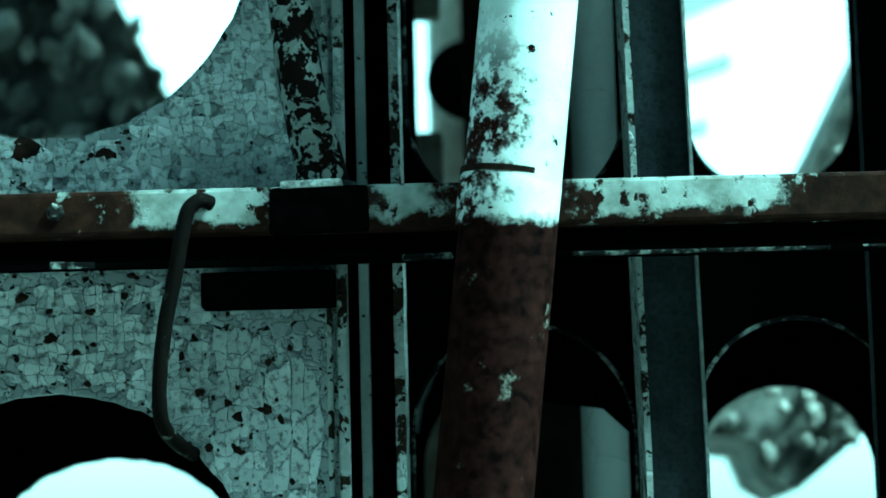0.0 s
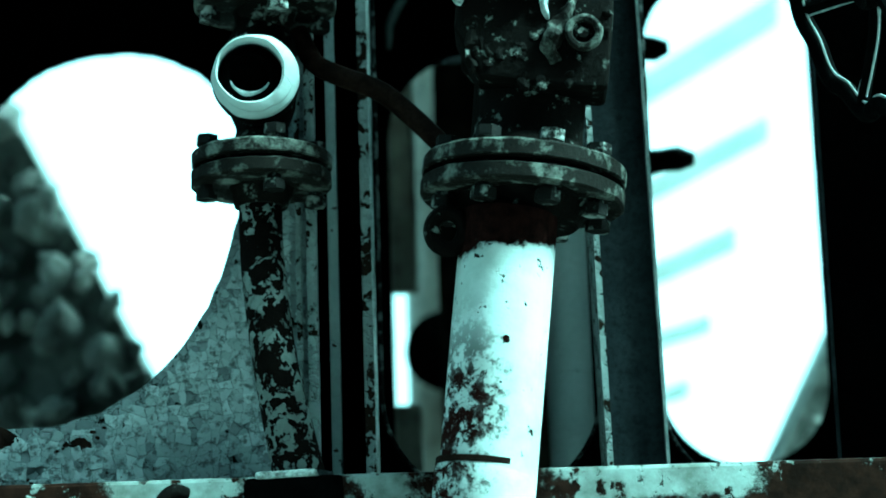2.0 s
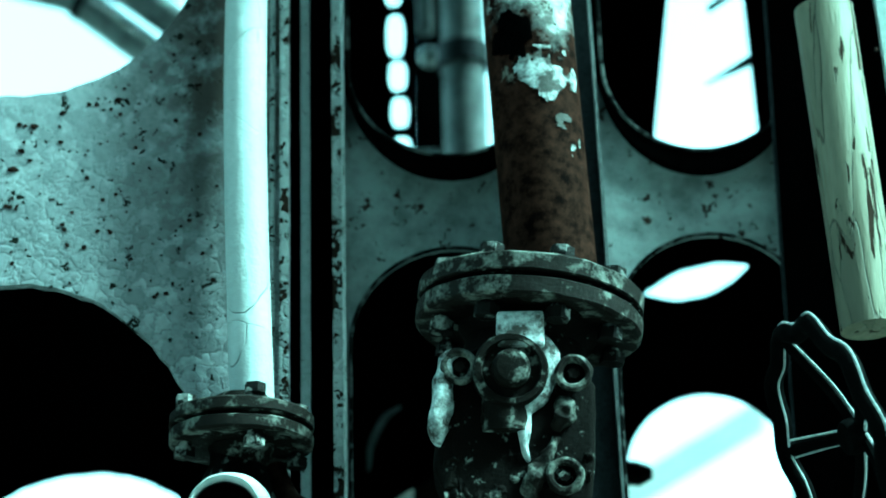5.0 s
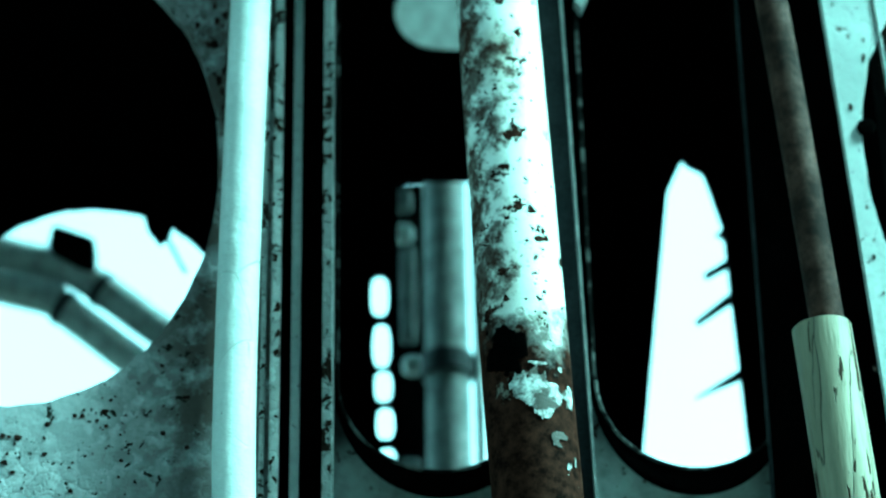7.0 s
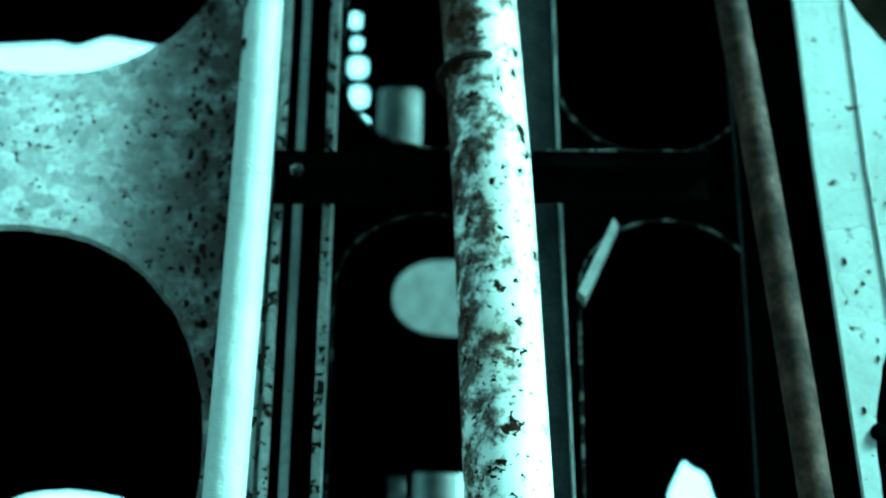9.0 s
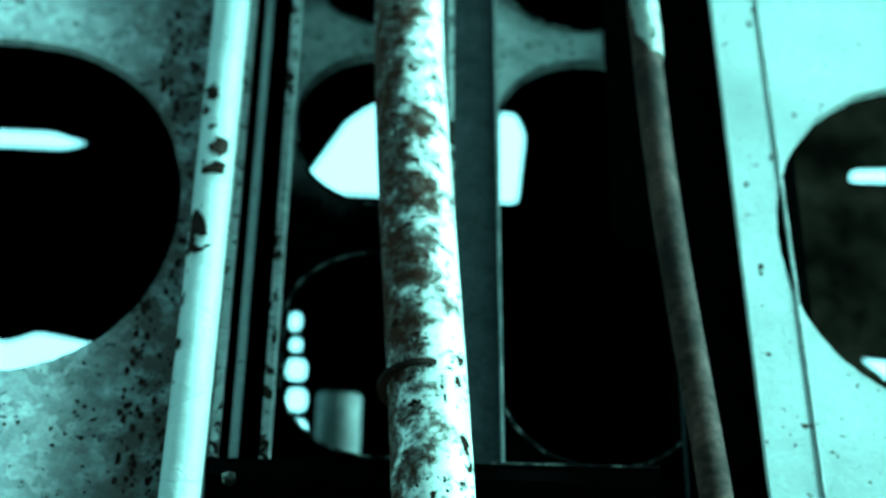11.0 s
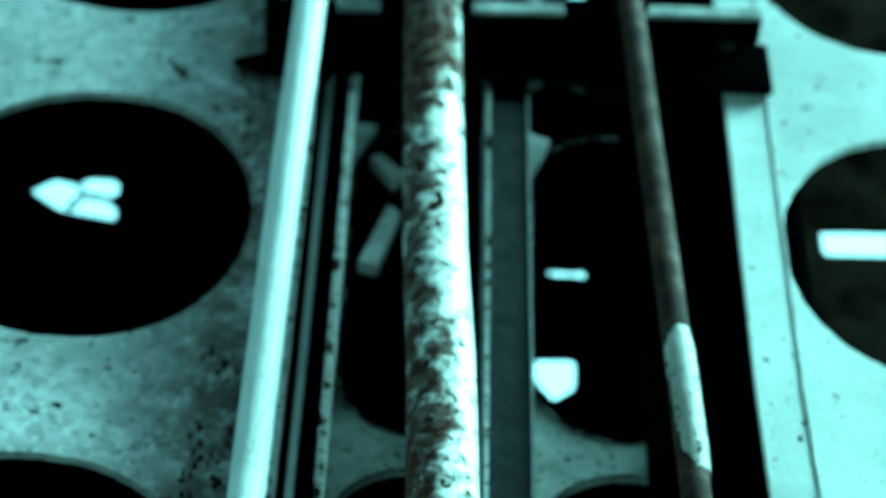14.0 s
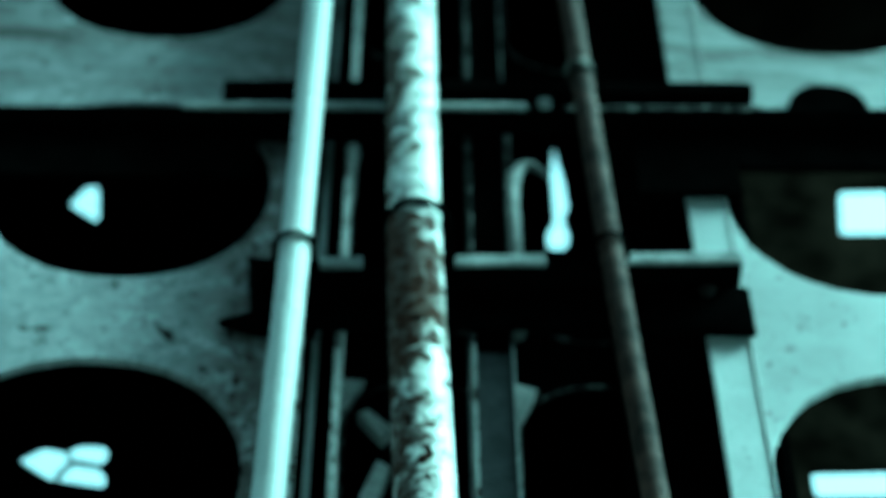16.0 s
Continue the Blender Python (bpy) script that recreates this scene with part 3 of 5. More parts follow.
def paint_flakes(name, count, x0, x1, z0, z1, holes, seed, sizes, tall, material=None, owner=None):
    """Curled flakes of old paint, each a thin tilted chip with its own edge."""
    rnd = random.Random(seed)
    verts, faces = [], []
    while len(verts) < count * 14:
        x, z = rnd.uniform(x0, x1), rnd.uniform(z0, z1)
        if any(abs((x - cx) / (a + 0.007)) ** 2.15 + abs((z - cz) / (c + 0.007)) ** 2.15 < 1 for cx, cz, a, c in holes):
            continue
        r = sizes[0] + (sizes[1] - sizes[0]) * rnd.random() ** 1.6
        tx, tz, lift = ((rnd.uniform(-0.1, 0.1), rnd.uniform(-0.16, 0.06), rnd.uniform(0.0006, 0.0018)) if material is None else (0, 0, 0.0004))
        start, k = rnd.random() * 6.28, len(verts)
        rim = []
        for q in range(7):
            a = start + 2 * math.pi * q / 7 + rnd.uniform(-0.3, 0.3)
            m = r * rnd.uniform(0.65, 1.15)
            rim.append((m * math.cos(a), m * math.sin(a) * tall))
        for dy in (0.0, 0.0009):
            verts += [(x + u, 2.4994 - lift + u * tx + v * tz + dy, z + v) for u, v in rim]
        faces.append([k + q for q in range(7)])
        faces += [[k + q, k + (q + 1) % 7, k + 7 + (q + 1) % 7, k + 7 + q] for q in range(7)]
    me = bpy.data.meshes.new(name)
    me.from_pydata(verts, [], faces)
    me.materials.append(material or FLAKE)
    ob = new(name, me)
    ob.parent = owner or column
    ob["label"] = "dark specks of rust through the paint" if material else "curled flakes of old grey paint"


FLAKE = mat("curled_paint_flakes", flake_mat, rough=0.5, gloss=0.3)
LOW_HOLES = [(-0.43, c, 0.222, h) for c, h in HOLES[1:4]]


def crazed_paint(count_seed, x0, x1, z0, z1, step, tall, holes, missing):
    """Paint cracked into interlocking chips: a warped grid of cells with shared ragged edges and narrow gaps."""
    rnd = random.Random(count_seed)
    nx, nz = int((x1 - x0) / step), int((z1 - z0) / (step * tall))

    def jog(key, size):
        r = random.Random(f"{count_seed}:{key}")
        return Vector((r.uniform(-size, size), r.uniform(-size, size) * tall))

    def corner(i, j):
        return Vector((x0 + i * step, z0 + j * step * tall)) + jog((i, j), step * 0.36)

    def edge(a, b):
        p, q = corner(*a), corner(*b)
        key = (min(a, b), max(a, b))
        t1 = p.lerp(q, 0.33) + jog((key, min(a, b)), step * 0.13) if a < b else p.lerp(q, 0.33) + jog((key, max(a, b)), step * 0.13)
        t2 = p.lerp(q, 0.67) + jog((key, max(a, b)), step * 0.13) if a < b else p.lerp(q, 0.67) + jog((key, min(a, b)), step * 0.13)
        return [p, t1, t2]

    verts, faces = [], []
    for i in range(nx):
        for j in range(nz):
            mid = (corner(i, j) + corner(i + 1, j) + corner(i, j + 1) + corner(i + 1, j + 1)) / 4
            gone = noise.noise(Vector((mid.x * 55, count_seed, mid.y * 55))) + 0.5 * noise.noise(Vector((mid.x * 190, count_seed, mid.y * 190)))
            if gone > 0.62 - missing * 1.6 or any(abs((mid.x - cx) / (a + 0.009)) ** 2.15 + abs((mid.y - cz) / (c + 0.009)) ** 2.15 < 1 for cx, cz, a, c in holes):
                continue
            loop = edge((i, j), (i + 1, j)) + edge((i + 1, j), (i + 1, j + 1)) + edge((i + 1, j + 1), (i, j + 1)) + edge((i, j + 1), (i, j))
            shrink = rnd.uniform(0.9, 0.985)
            tx, tz, lift, k = rnd.uniform(-0.1, 0.1), rnd.uniform(-0.16, 0.08), rnd.uniform(0.0003, 0.0014), len(verts)
            ring = [(q - mid) * shrink for q in loop]
            for dy, out in ((0.0, 0.94), (0.0002, 1.0), (0.0012, 1.0)):
                verts += [(mid.x + q.x * out, 2.4993 - lift + q.x * tx + q.y * tz + dy, mid.y + q.y * out) for q in ring]
            n = len(ring)
            faces.append([k + q for q in range(n)])
            for base in (0, n):
                faces += [[k + base + q, k + base + (q + 1) % n, k + base + n + (q + 1) % n, k + base + n + q] for q in range(n)]
    me = bpy.data.meshes.new("crazed_paint")
    me.from_pydata(verts, [], faces)
    me.materials.append(FLAKE)
    ob = new("crazed_paint", me)
    ob.parent = column
    ob["label"] = "old grey paint crazed into curling chips"


crazed_paint(21, -0.52, -0.16, 1.866, 2.14, 0.0105, 1.0, LOW_HOLES, 0.16)
crazed_paint(22, -0.52, -0.27, 1.60, 1.785, 0.0095, 1.0, LOW_HOLES, 0.24)
crazed_paint(23, -0.268, -0.215, 1.40, 1.748, 0.0115, 1.7, LOW_HOLES, 0.2)
crazed_paint(25, -0.214, -0.162, 1.38, 1.73, 0.0165, 2.4, LOW_HOLES, 0.06)
HIGH_HOLES = [(-0.43, c, 0.222, h) for c, h in HOLES[2:]]
for k, (count, x0, x1, z0, z1, big, tall) in enumerate((
        (120, -0.50, -0.29, 1.62, 1.80, 0.005, 0.9), (70, -0.31, -0.19, 1.5, 1.75, 0.005, 1.3), (60, -0.5, -0.3, 1.87, 1.98, 0.004, 0.8),
        (150, -0.50, -0.21, 2.5, 2.82, 0.004, 0.9), (70, -0.50, -0.22, 3.26, 3.62, 0.003, 1.0), (150, -0.25, -0.198, 3.05, 3.62, 0.0045, 1.6),
        (110, -0.25, -0.198, 3.62, 4.3, 0.005, 1.9), (50, -0.26, -0.2, 4.55, 5.2, 0.006, 1.6))):
    paint_flakes("rust_specks", count, x0, x1, z0, z1, LOW_HOLES + HIGH_HOLES, 40 + k, (0.001, big), tall, RUST)
rcolumn = thing("perforated_column", "tall steel box column, smoother pale paint, large oval holes", "column", "outer columns of the tower")
LEFT_EDGE = [(0.53, 1.4), (0.507, 2.74), (0.474, 3.46), (0.454, 4.3), (0.452, 5.1), (0.452, 7.4)]
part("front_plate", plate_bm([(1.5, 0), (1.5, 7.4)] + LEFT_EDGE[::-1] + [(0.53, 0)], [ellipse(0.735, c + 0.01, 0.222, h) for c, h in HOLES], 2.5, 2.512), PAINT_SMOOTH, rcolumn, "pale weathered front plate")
rback = [poly((0.74, 5.362), (0.95, 5.375), (0.95, 5.452), (0.74, 5.437)),
         poly((0.895, 6.21), (1.02, 6.22), (1.02, 6.395), (0.915, 6.385)),
         poly((0.79, 4.545), (0.9, 4.55), (0.9, 4.59), (0.80, 4.58)),
         poly((0.765, 4.19), (0.85, 4.1), (0.9, 4.1), (0.9, 4.18))]
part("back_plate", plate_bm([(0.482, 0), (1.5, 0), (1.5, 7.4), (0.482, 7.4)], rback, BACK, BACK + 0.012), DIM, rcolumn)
# black for the inner shade, as in the other column
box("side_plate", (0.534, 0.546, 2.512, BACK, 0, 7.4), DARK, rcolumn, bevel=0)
part("bolt_head", lathe_bm([(0.011, -0.004), (0.011, 0.003), (0.008, 0.005)], (0.518, 2.5, 3.092), (0, -1, 0), 14), DARK, rcolumn)
for k, (count, x0, x1, z0, z1) in enumerate(((14, 0.49, 0.56, 2.75, 3.4), (16, 0.47, 0.56, 3.4, 4.4), (14, 0.5, 0.62, 4.4, 5.2))):
    paint_flakes("rust_specks", count, x0, x1, z0, z1, [(0.735, c + 0.01, 0.222, h) for c, h in HOLES], 60 + k, (0.001, 0.0035), 1.8, WOOD, rcolumn)
part("edge_strip", tube_bm([(x + 0.06, 2.4995, z) for x, z in LEFT_EDGE], 0.0022, 6), LIP, rcolumn)

# the recessed web between the columns
web = thing("perforated_web", "recessed steel web with rounded slots in two rows", "web plate")
CUT1 = [(1.0, 1.745), (1.86, 2.618), (2.722, 3.452), (3.55, 3.868), (3.95, 4.222), (4.28, 4.95), (5.06, 5.8), (5.9, 6.6)]
CUT2 = [(1.0, 1.745, 0.318, 0.106), (1.86, 2.628, 0.318, 0.106), (2.722, 3.452, 0.316, 0.108), (3.55, 4.232, 0.306, 0.122), (4.292, 4.95, 0.302, 0.122), (5.06, 5.8, 0.3, 0.12), (5.9, 6.6, 0.3, 0.12)]
cuts = [slot(0.036, a, b, 0.114) for a, b in CUT1] + [slot(c, a, b, w) for a, b, c, w in CUT2]
part("web_plate", plate_bm([(-0.092, 0), (0.53, 0), (0.53, 7.4), (-0.092, 7.4)], cuts, 2.62, 2.63), WEB, web, "web plate, shade painted near black, pale where lit")
for c in cuts:
    part("hole_rim", rim_bm(c, 2.6185, 0.0022), RIM, web, smooth=True)

# near-black band along the lower edge of two slots
for cx, z0, a in ((0.036, 2.722, 0.114), (0.316, 2.722, 0.108)):
    half = [math.pi + math.pi * k / 28 for k in range(29)]
    inner = [(cx + a * math.cos(t), z0 + a + a * math.sin(t)) for t in half]
    outer = [(cx + (a + 0.004) * math.cos(t), z0 + a + (a + 0.024) * math.sin(t)) for t in half]
    part("slot_lip", plate_bm(inner + outer[::-1], [], 2.604, 2.6195), DARK, web, "near-black turned lip under a slot")
    part("hole_rim", tube_bm([(x, 2.603, z) for x, z in inner], 0.002, 6), RIM, web, smooth=True)

backweb = thing("back_web", "dark back web of the tower with openings", "web plate")
bcuts = [slot(0.036, 1.0, 1.745, 0.114), slot(0.036, 1.86, 2.52, 0.114), slot(0.365, 1.0, 1.722, 0.112), slot(0.363, 1.968, 2.624, 0.106)]
bcuts += [poly((0.285, 2.762), (0.33, 2.75), (0.375, 2.757), (0.41, 2.777), (0.437, 2.804), (0.39, 2.808), (0.335, 2.795)),
          poly((0.306, 2.91), (0.462, 2.91), (0.458, 3.0), (0.447, 3.33), (0.425, 3.42), (0.405, 3.428), (0.397, 3.442), (0.373, 3.388)),
          ellipse(0.072, 3.693, 0.079, 0.069, 40, 2.3, 0.0),
          poly((0.321, 6.53), (0.337, 6.407), (0.344, 6.287), (0.332, 6.25), (0.331, 6.232), (0.341, 6.205), (0.334, 6.127), (0.297, 6.125), (0.297, 6.195), (0.314, 6.23), (0.314, 6.25), (0.314, 6.38)),
          poly((-0.035, 3.9), (0.03, 3.9), (0.03, 4.075), (-0.035, 4.075)),
          poly((-0.085, 4.47), (-0.06, 4.458), (0.26, 4.458), (0.274, 4.62), (0.26, 4.665), (0.03, 4.67), (-0.01, 4.63)),
          poly((0.229, 4.99), (0.26, 4.94), (0.296, 4.975), (0.298, 5.055), (0.229, 5.05)),
          poly((0.238, 5.272), (0.265, 5.258), (0.3, 5.262), (0.318, 5.255), (0.318, 5.29), (0.3, 5.282), (0.265, 5.286)),
          poly((-0.008, 2.93), (0.13, 2.93), (0.13, 3.41), (-0.006, 3.41))]
for k, (z, h) in enumerate(((3.226, 0.034), (3.150, 0.036), (3.089, 0.026), (3.034, 0.026), (2.981, 0.02))):
    bcuts.append(ellipse(-0.032 + 0.0022 * k, z, 0.0125, h, 16, 3.0, 0.0))
for k, (z, h) in enumerate(((4.20, 0.022), (4.155, 0.017), (4.108, 0.025), (4.052, 0.026), (3.995, 0.026))):
    bcuts.append(ellipse(-0.073 + 0.003 * k, z, 0.015 if k > 1 else 0.009, h, 16, 3.0, 0.0))
# black back plate: shade inside the tower painted in
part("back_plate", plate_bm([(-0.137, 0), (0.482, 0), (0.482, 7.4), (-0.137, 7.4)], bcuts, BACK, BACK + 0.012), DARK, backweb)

# Black sheet added to keep this gap dark and hide the back pipe.
part("gap_cover", worn(plate_bm([(0.0, 1.85), (0.2, 1.85), (0.2, 1.615), (0.165, 1.6), (0.15, 1.63), (0.12, 1.66), (0.08, 1.665), (0.0, 1.68)], [], 2.66, 2.668), 0.004, 60), DARK, web)

for pts in ([(0.452, 3.30), (0.452, 3.328), (0.435, 3.312)], [(0.45, 3.205), (0.45, 3.222), (0.398, 3.178), (0.402, 3.172)], [(0.455, 3.09), (0.455, 3.105), (0.39, 3.062)], [(0.452, 3.262), (0.452, 3.276), (0.414, 3.25), (0.418, 3.243)]):
    part("torn_tab", plate_bm(pts, [], BACK - 0.008, BACK - 0.001), SLATE, backweb, "torn grey tab at the opening")

# Two pale arcs imitate highlights on the rims behind.
for path, r in (([(-0.073, 3.14, 2.525), (-0.07, 3.14, 2.555), (-0.06, 3.14, 2.582), (-0.047, 3.14, 2.6), (-0.03, 3.14, 2.61)], 0.0055), ([(-0.086, 3.14, 1.675), (-0.083, 3.14, 1.705), (-0.073, 3.14, 1.733), (-0.06, 3.14, 1.755)], 0.0045)):
    pts = smooth_path(path)
    part("hole_rim", worn(tube_bm(pts, [r * (0.35 + 0.65 * math.sin(math.pi * k / (len(pts) - 1))) for k in range(len(pts))], 8), 0.002, 60), LIP, backweb, "pale highlight arc painted on a back opening's rim", True)

# dark slot between column and web, with its liner bars
liner = thing("edge_channel", "narrow dark steel channel with pale chipped edges", "channel")
# The slot's shade is painted black on its back.
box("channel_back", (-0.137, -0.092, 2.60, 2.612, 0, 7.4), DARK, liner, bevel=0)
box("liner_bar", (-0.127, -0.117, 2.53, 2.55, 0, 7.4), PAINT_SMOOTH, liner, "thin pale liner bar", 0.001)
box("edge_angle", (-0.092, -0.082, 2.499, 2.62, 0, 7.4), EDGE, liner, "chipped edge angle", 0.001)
gap = thing("side_channel", "steel channel beside the pale column, recess shade painted black", "channel")
# This back is black too, standing in for recess shade.
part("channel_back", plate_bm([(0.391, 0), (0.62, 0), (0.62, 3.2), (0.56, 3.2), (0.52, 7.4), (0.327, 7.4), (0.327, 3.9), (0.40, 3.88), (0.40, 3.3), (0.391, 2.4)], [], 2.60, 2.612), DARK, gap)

part("channel_lip", tube_bm([(0.391, 2.597, 0.0), (0.391, 2.597, 2.4), (0.40, 2.597, 3.3), (0.40, 2.597, 3.87)], 0.002, 6), SLATE, gap)
for z in (1.80, 2.66, 3.52, 4.25):
    box("dark_bar", (-0.13, 0.475, BACK + 0.013, BACK + 0.03, z - 0.015, z + 0.015), DARK, backweb)

# post between the two rows of slots
post = thing("steel_post", "slate grey channel post with bright worn edges", "post")
POST = [(0.216, 0.0), (0.213, 1.6), (0.196, 2.6), (0.180, 3.4), (0.173, 4.1), (0.168, 4.8), (0.16, 7.4)]


def strip(x_off0, x_off1, y0, y1, path):
    return plate_bm([(x + x_off0, z) for x, z in path] + [(x + x_off1, z) for x, z in path[::-1]], [], y0, y1)


# HIGH repeats the post in darker materials: shade painted in above the shelf.
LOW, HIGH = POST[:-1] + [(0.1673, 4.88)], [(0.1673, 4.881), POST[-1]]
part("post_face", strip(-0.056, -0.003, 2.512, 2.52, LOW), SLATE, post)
part("post_face", strip(-0.056, -0.003, 2.512, 2.52, HIGH), DARK, post, "upper post face, shade painted near black")
part("post_edge", strip(-0.062, -0.056, 2.496, 2.6, LOW), EDGE, post, "worn bright post edge")
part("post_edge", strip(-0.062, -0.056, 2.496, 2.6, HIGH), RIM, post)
part("post_edge", strip(-0.003, 0.0, 2.498, 2.6, LOW), LIP, post)
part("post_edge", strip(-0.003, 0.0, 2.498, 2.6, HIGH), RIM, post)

# unseen cap closing the tower; its front overhang is added to shade the top
box("shade_cap", (-1.25, 1.5, 2.0, BACK + 0.2, 7.4, 7.45), DARK, web)

# ---- cross members ----
bar = thing("cross_bar", "rusty white flat cross bar with peeled paint", "cross bar")
part("bar_face", box_bm(-1.2, 1.2, 2.42, 2.45, 1.818, 1.862, 0.004), CROSS, bar)
# Black shelf: shade under the bar is painted in.
box("bar_shelf", (-1.2, 1.2, 2.45, 2.5, 1.80, 1.84), DARK, bar)
box("lower_lip", (-1.2, 1.2, 2.427, 2.44, 1.787, 1.793), DARK, bar, bevel=0.001)
for x0, x1 in ((-0.42, -0.375), (-0.081, -0.032), (0.082, 0.33), (0.36, 0.40)):
    part("worn_lip", worn(box_bm(x0, x1, 2.4235, 2.4265, 1.788, 1.7945 if x0 < 0 else 1.7915, 0.001), 0.003, 120), RIM, bar, "flaking pale lip")
# Black block stands in for the bar's shadow on the column plate.
box("dark_bar", (-0.278, -0.148, 2.462, 2.499, 1.752, 1.786), DARK, bar)
clamp = thing("foot_clamp", "black clamp on the bar under the leaning spool", "clamp")
part("body", worn(box_bm(-0.207, -0.109, 2.403, 2.4195, 1.814, 1.858, 0.006), 0.004, 40), DARK, clamp, smooth=True)
part("cap", worn(box_bm(-0.196, -0.136, 2.404, 2.45, 1.8585, 1.866, 0.003), 0.003, 50), VALVE_WHITE, clamp, "worn pale cap plate")
for x in (-0.412, -0.9, 0.62):
    part("bolt", lathe_bm([(0.009, -0.003), (0.009, 0.004), (0.006, 0.006)], (x, 2.42, 1.842), (0, -1, 0), 6), BOLT, bar)
brk = thing("cross_bar", "thin dark steel cross bar under a web joint", "cross bar")
part("bolt", lathe_bm([(0.008, -0.003), (0.008, 0.004), (0.005, 0.006)], (-0.121, 2.459, 3.392), (0, -1, 0), 6), BOLT, brk)
part("web_flat", plate_bm([(-0.147, 3.36), (0.345, 3.378), (0.345, 3.412), (-0.147, 3.396)], [], 2.474, 2.48), DARK, brk)
part("worn_lip", tube_bm([(0.16, 2.459, 3.4305), (0.24, 2.459, 3.433), (0.345, 2.459, 3.4365)], 0.0014, 6), RIM, brk, "thin worn lip")
part("bar_face", plate_bm([(-0.147, 3.398), (0.345, 3.415), (0.345, 3.436), (-0.147, 3.42)], [], 2.46, 2.48), DARK, brk)
shelf = thing("pipe_bracket", "dark steel bracket shelf carrying the pipe clamps", "bracket")
# Underside shade is painted black here, the lit front lip pale.
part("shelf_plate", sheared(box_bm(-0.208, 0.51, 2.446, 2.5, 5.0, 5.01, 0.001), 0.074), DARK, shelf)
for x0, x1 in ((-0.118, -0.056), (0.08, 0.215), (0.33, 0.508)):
    part("front_lip", sheared(box_bm(x0, x1, 2.438, 2.445, 4.992, 5.018, 0.002), 0.074), LIP, shelf, "pale front lip painted as lit")
# Black sheet added to deepen the shaded band below the shelf.
part("shelf_shade", sheared(box_bm(-0.208, 0.51, 2.486, 2.496, 4.905, 4.999, 0.001), 0.05), DARK, shelf)
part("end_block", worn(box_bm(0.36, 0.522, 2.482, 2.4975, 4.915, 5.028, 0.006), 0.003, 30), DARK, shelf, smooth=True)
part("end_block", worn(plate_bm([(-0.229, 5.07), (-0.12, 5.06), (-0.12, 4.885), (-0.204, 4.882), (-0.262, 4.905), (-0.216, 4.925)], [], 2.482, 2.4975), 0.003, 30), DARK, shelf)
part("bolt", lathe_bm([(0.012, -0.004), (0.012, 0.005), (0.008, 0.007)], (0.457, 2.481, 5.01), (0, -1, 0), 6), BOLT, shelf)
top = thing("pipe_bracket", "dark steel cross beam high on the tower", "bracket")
# The beam's underside shade is in its black colour; lips stay pale.
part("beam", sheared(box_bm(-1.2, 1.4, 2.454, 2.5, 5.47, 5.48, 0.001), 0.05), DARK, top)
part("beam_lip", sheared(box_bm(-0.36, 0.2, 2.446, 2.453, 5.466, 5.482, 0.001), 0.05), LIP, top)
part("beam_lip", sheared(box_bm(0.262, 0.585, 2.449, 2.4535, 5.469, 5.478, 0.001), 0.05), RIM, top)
# Near-black sheet filling the dark gap up to the upper bar.
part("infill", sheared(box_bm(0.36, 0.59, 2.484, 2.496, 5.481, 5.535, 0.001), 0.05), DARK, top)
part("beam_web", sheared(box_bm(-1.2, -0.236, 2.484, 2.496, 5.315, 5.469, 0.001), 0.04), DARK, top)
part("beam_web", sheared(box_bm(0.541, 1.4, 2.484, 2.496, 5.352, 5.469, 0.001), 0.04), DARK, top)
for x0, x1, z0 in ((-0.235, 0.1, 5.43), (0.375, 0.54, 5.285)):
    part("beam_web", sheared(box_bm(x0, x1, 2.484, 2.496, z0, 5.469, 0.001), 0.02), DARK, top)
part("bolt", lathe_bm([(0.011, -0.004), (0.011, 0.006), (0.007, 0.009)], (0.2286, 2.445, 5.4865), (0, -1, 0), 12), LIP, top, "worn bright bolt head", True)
# black disc shaped to the dark bump in the camera's view
part("dark_bump", worn(lathe_bm([(0.066, 0.0), (0.07, 0.006), (0.066, 0.014)], (0.712, 2.496, 5.578), (0, -1, 0), 28), 0.006, 20), DARK, top, "black rounded bump on the beam", True)
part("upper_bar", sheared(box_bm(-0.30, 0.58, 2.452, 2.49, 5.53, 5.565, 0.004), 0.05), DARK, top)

# ---- pipes ----
small = thing("small_pipe", "slim clean white pipe rising beside the column edge", "pipe")
part("pipe", tube_bm(smooth_path([(-0.17, 2.455, 2.345), (-0.179, 2.455, 2.6), (-0.181, 2.46, 2.85), (-0.171, 2.46, 3.45), (-0.166, 2.455, 4.15), (-0.161, 2.42, 4.62), (-0.157, 2.41, 4.83), (-0.153, 2.41, 5.4), (-0.145, 2.41, 7.3)]), 0.0225), CLEAN_WHITE, small, smooth=True)
for x, z, r in ((-0.170, 3.827, 0.011), (-0.164, 3.833, 0.007), (-0.171, 3.896, 0.005), (-0.176, 3.70, 0.006), (-0.168, 3.705, 0.004)):
    bm = bmesh.new()
    bmesh.ops.create_icosphere(bm, subdivisions=2, radius=1.0, matrix=Matrix.Translation((x, 2.4405, z)) @ Matrix.Diagonal((r * 1.4, 0.0045, r * 0.7, 1)))
    part("paint_chip", worn(bm, 0.004, 90), RUST, small, "dark chipped scar", True)
lower = thing("riser_pipe", "leaning rusty riser pipe, upper half painted white", "pipe")
a, b = Vector((-0.075, 2.37, 1.0)), Vector((0.0245, 2.375, 1.852))
c = Vector((0.056, 2.375, 2.1))
part("pipe", tube_bm([a + (c - a) * k / 24 for k in range(25)], 0.0465, 40), RISER_LOW, lower, smooth=True)
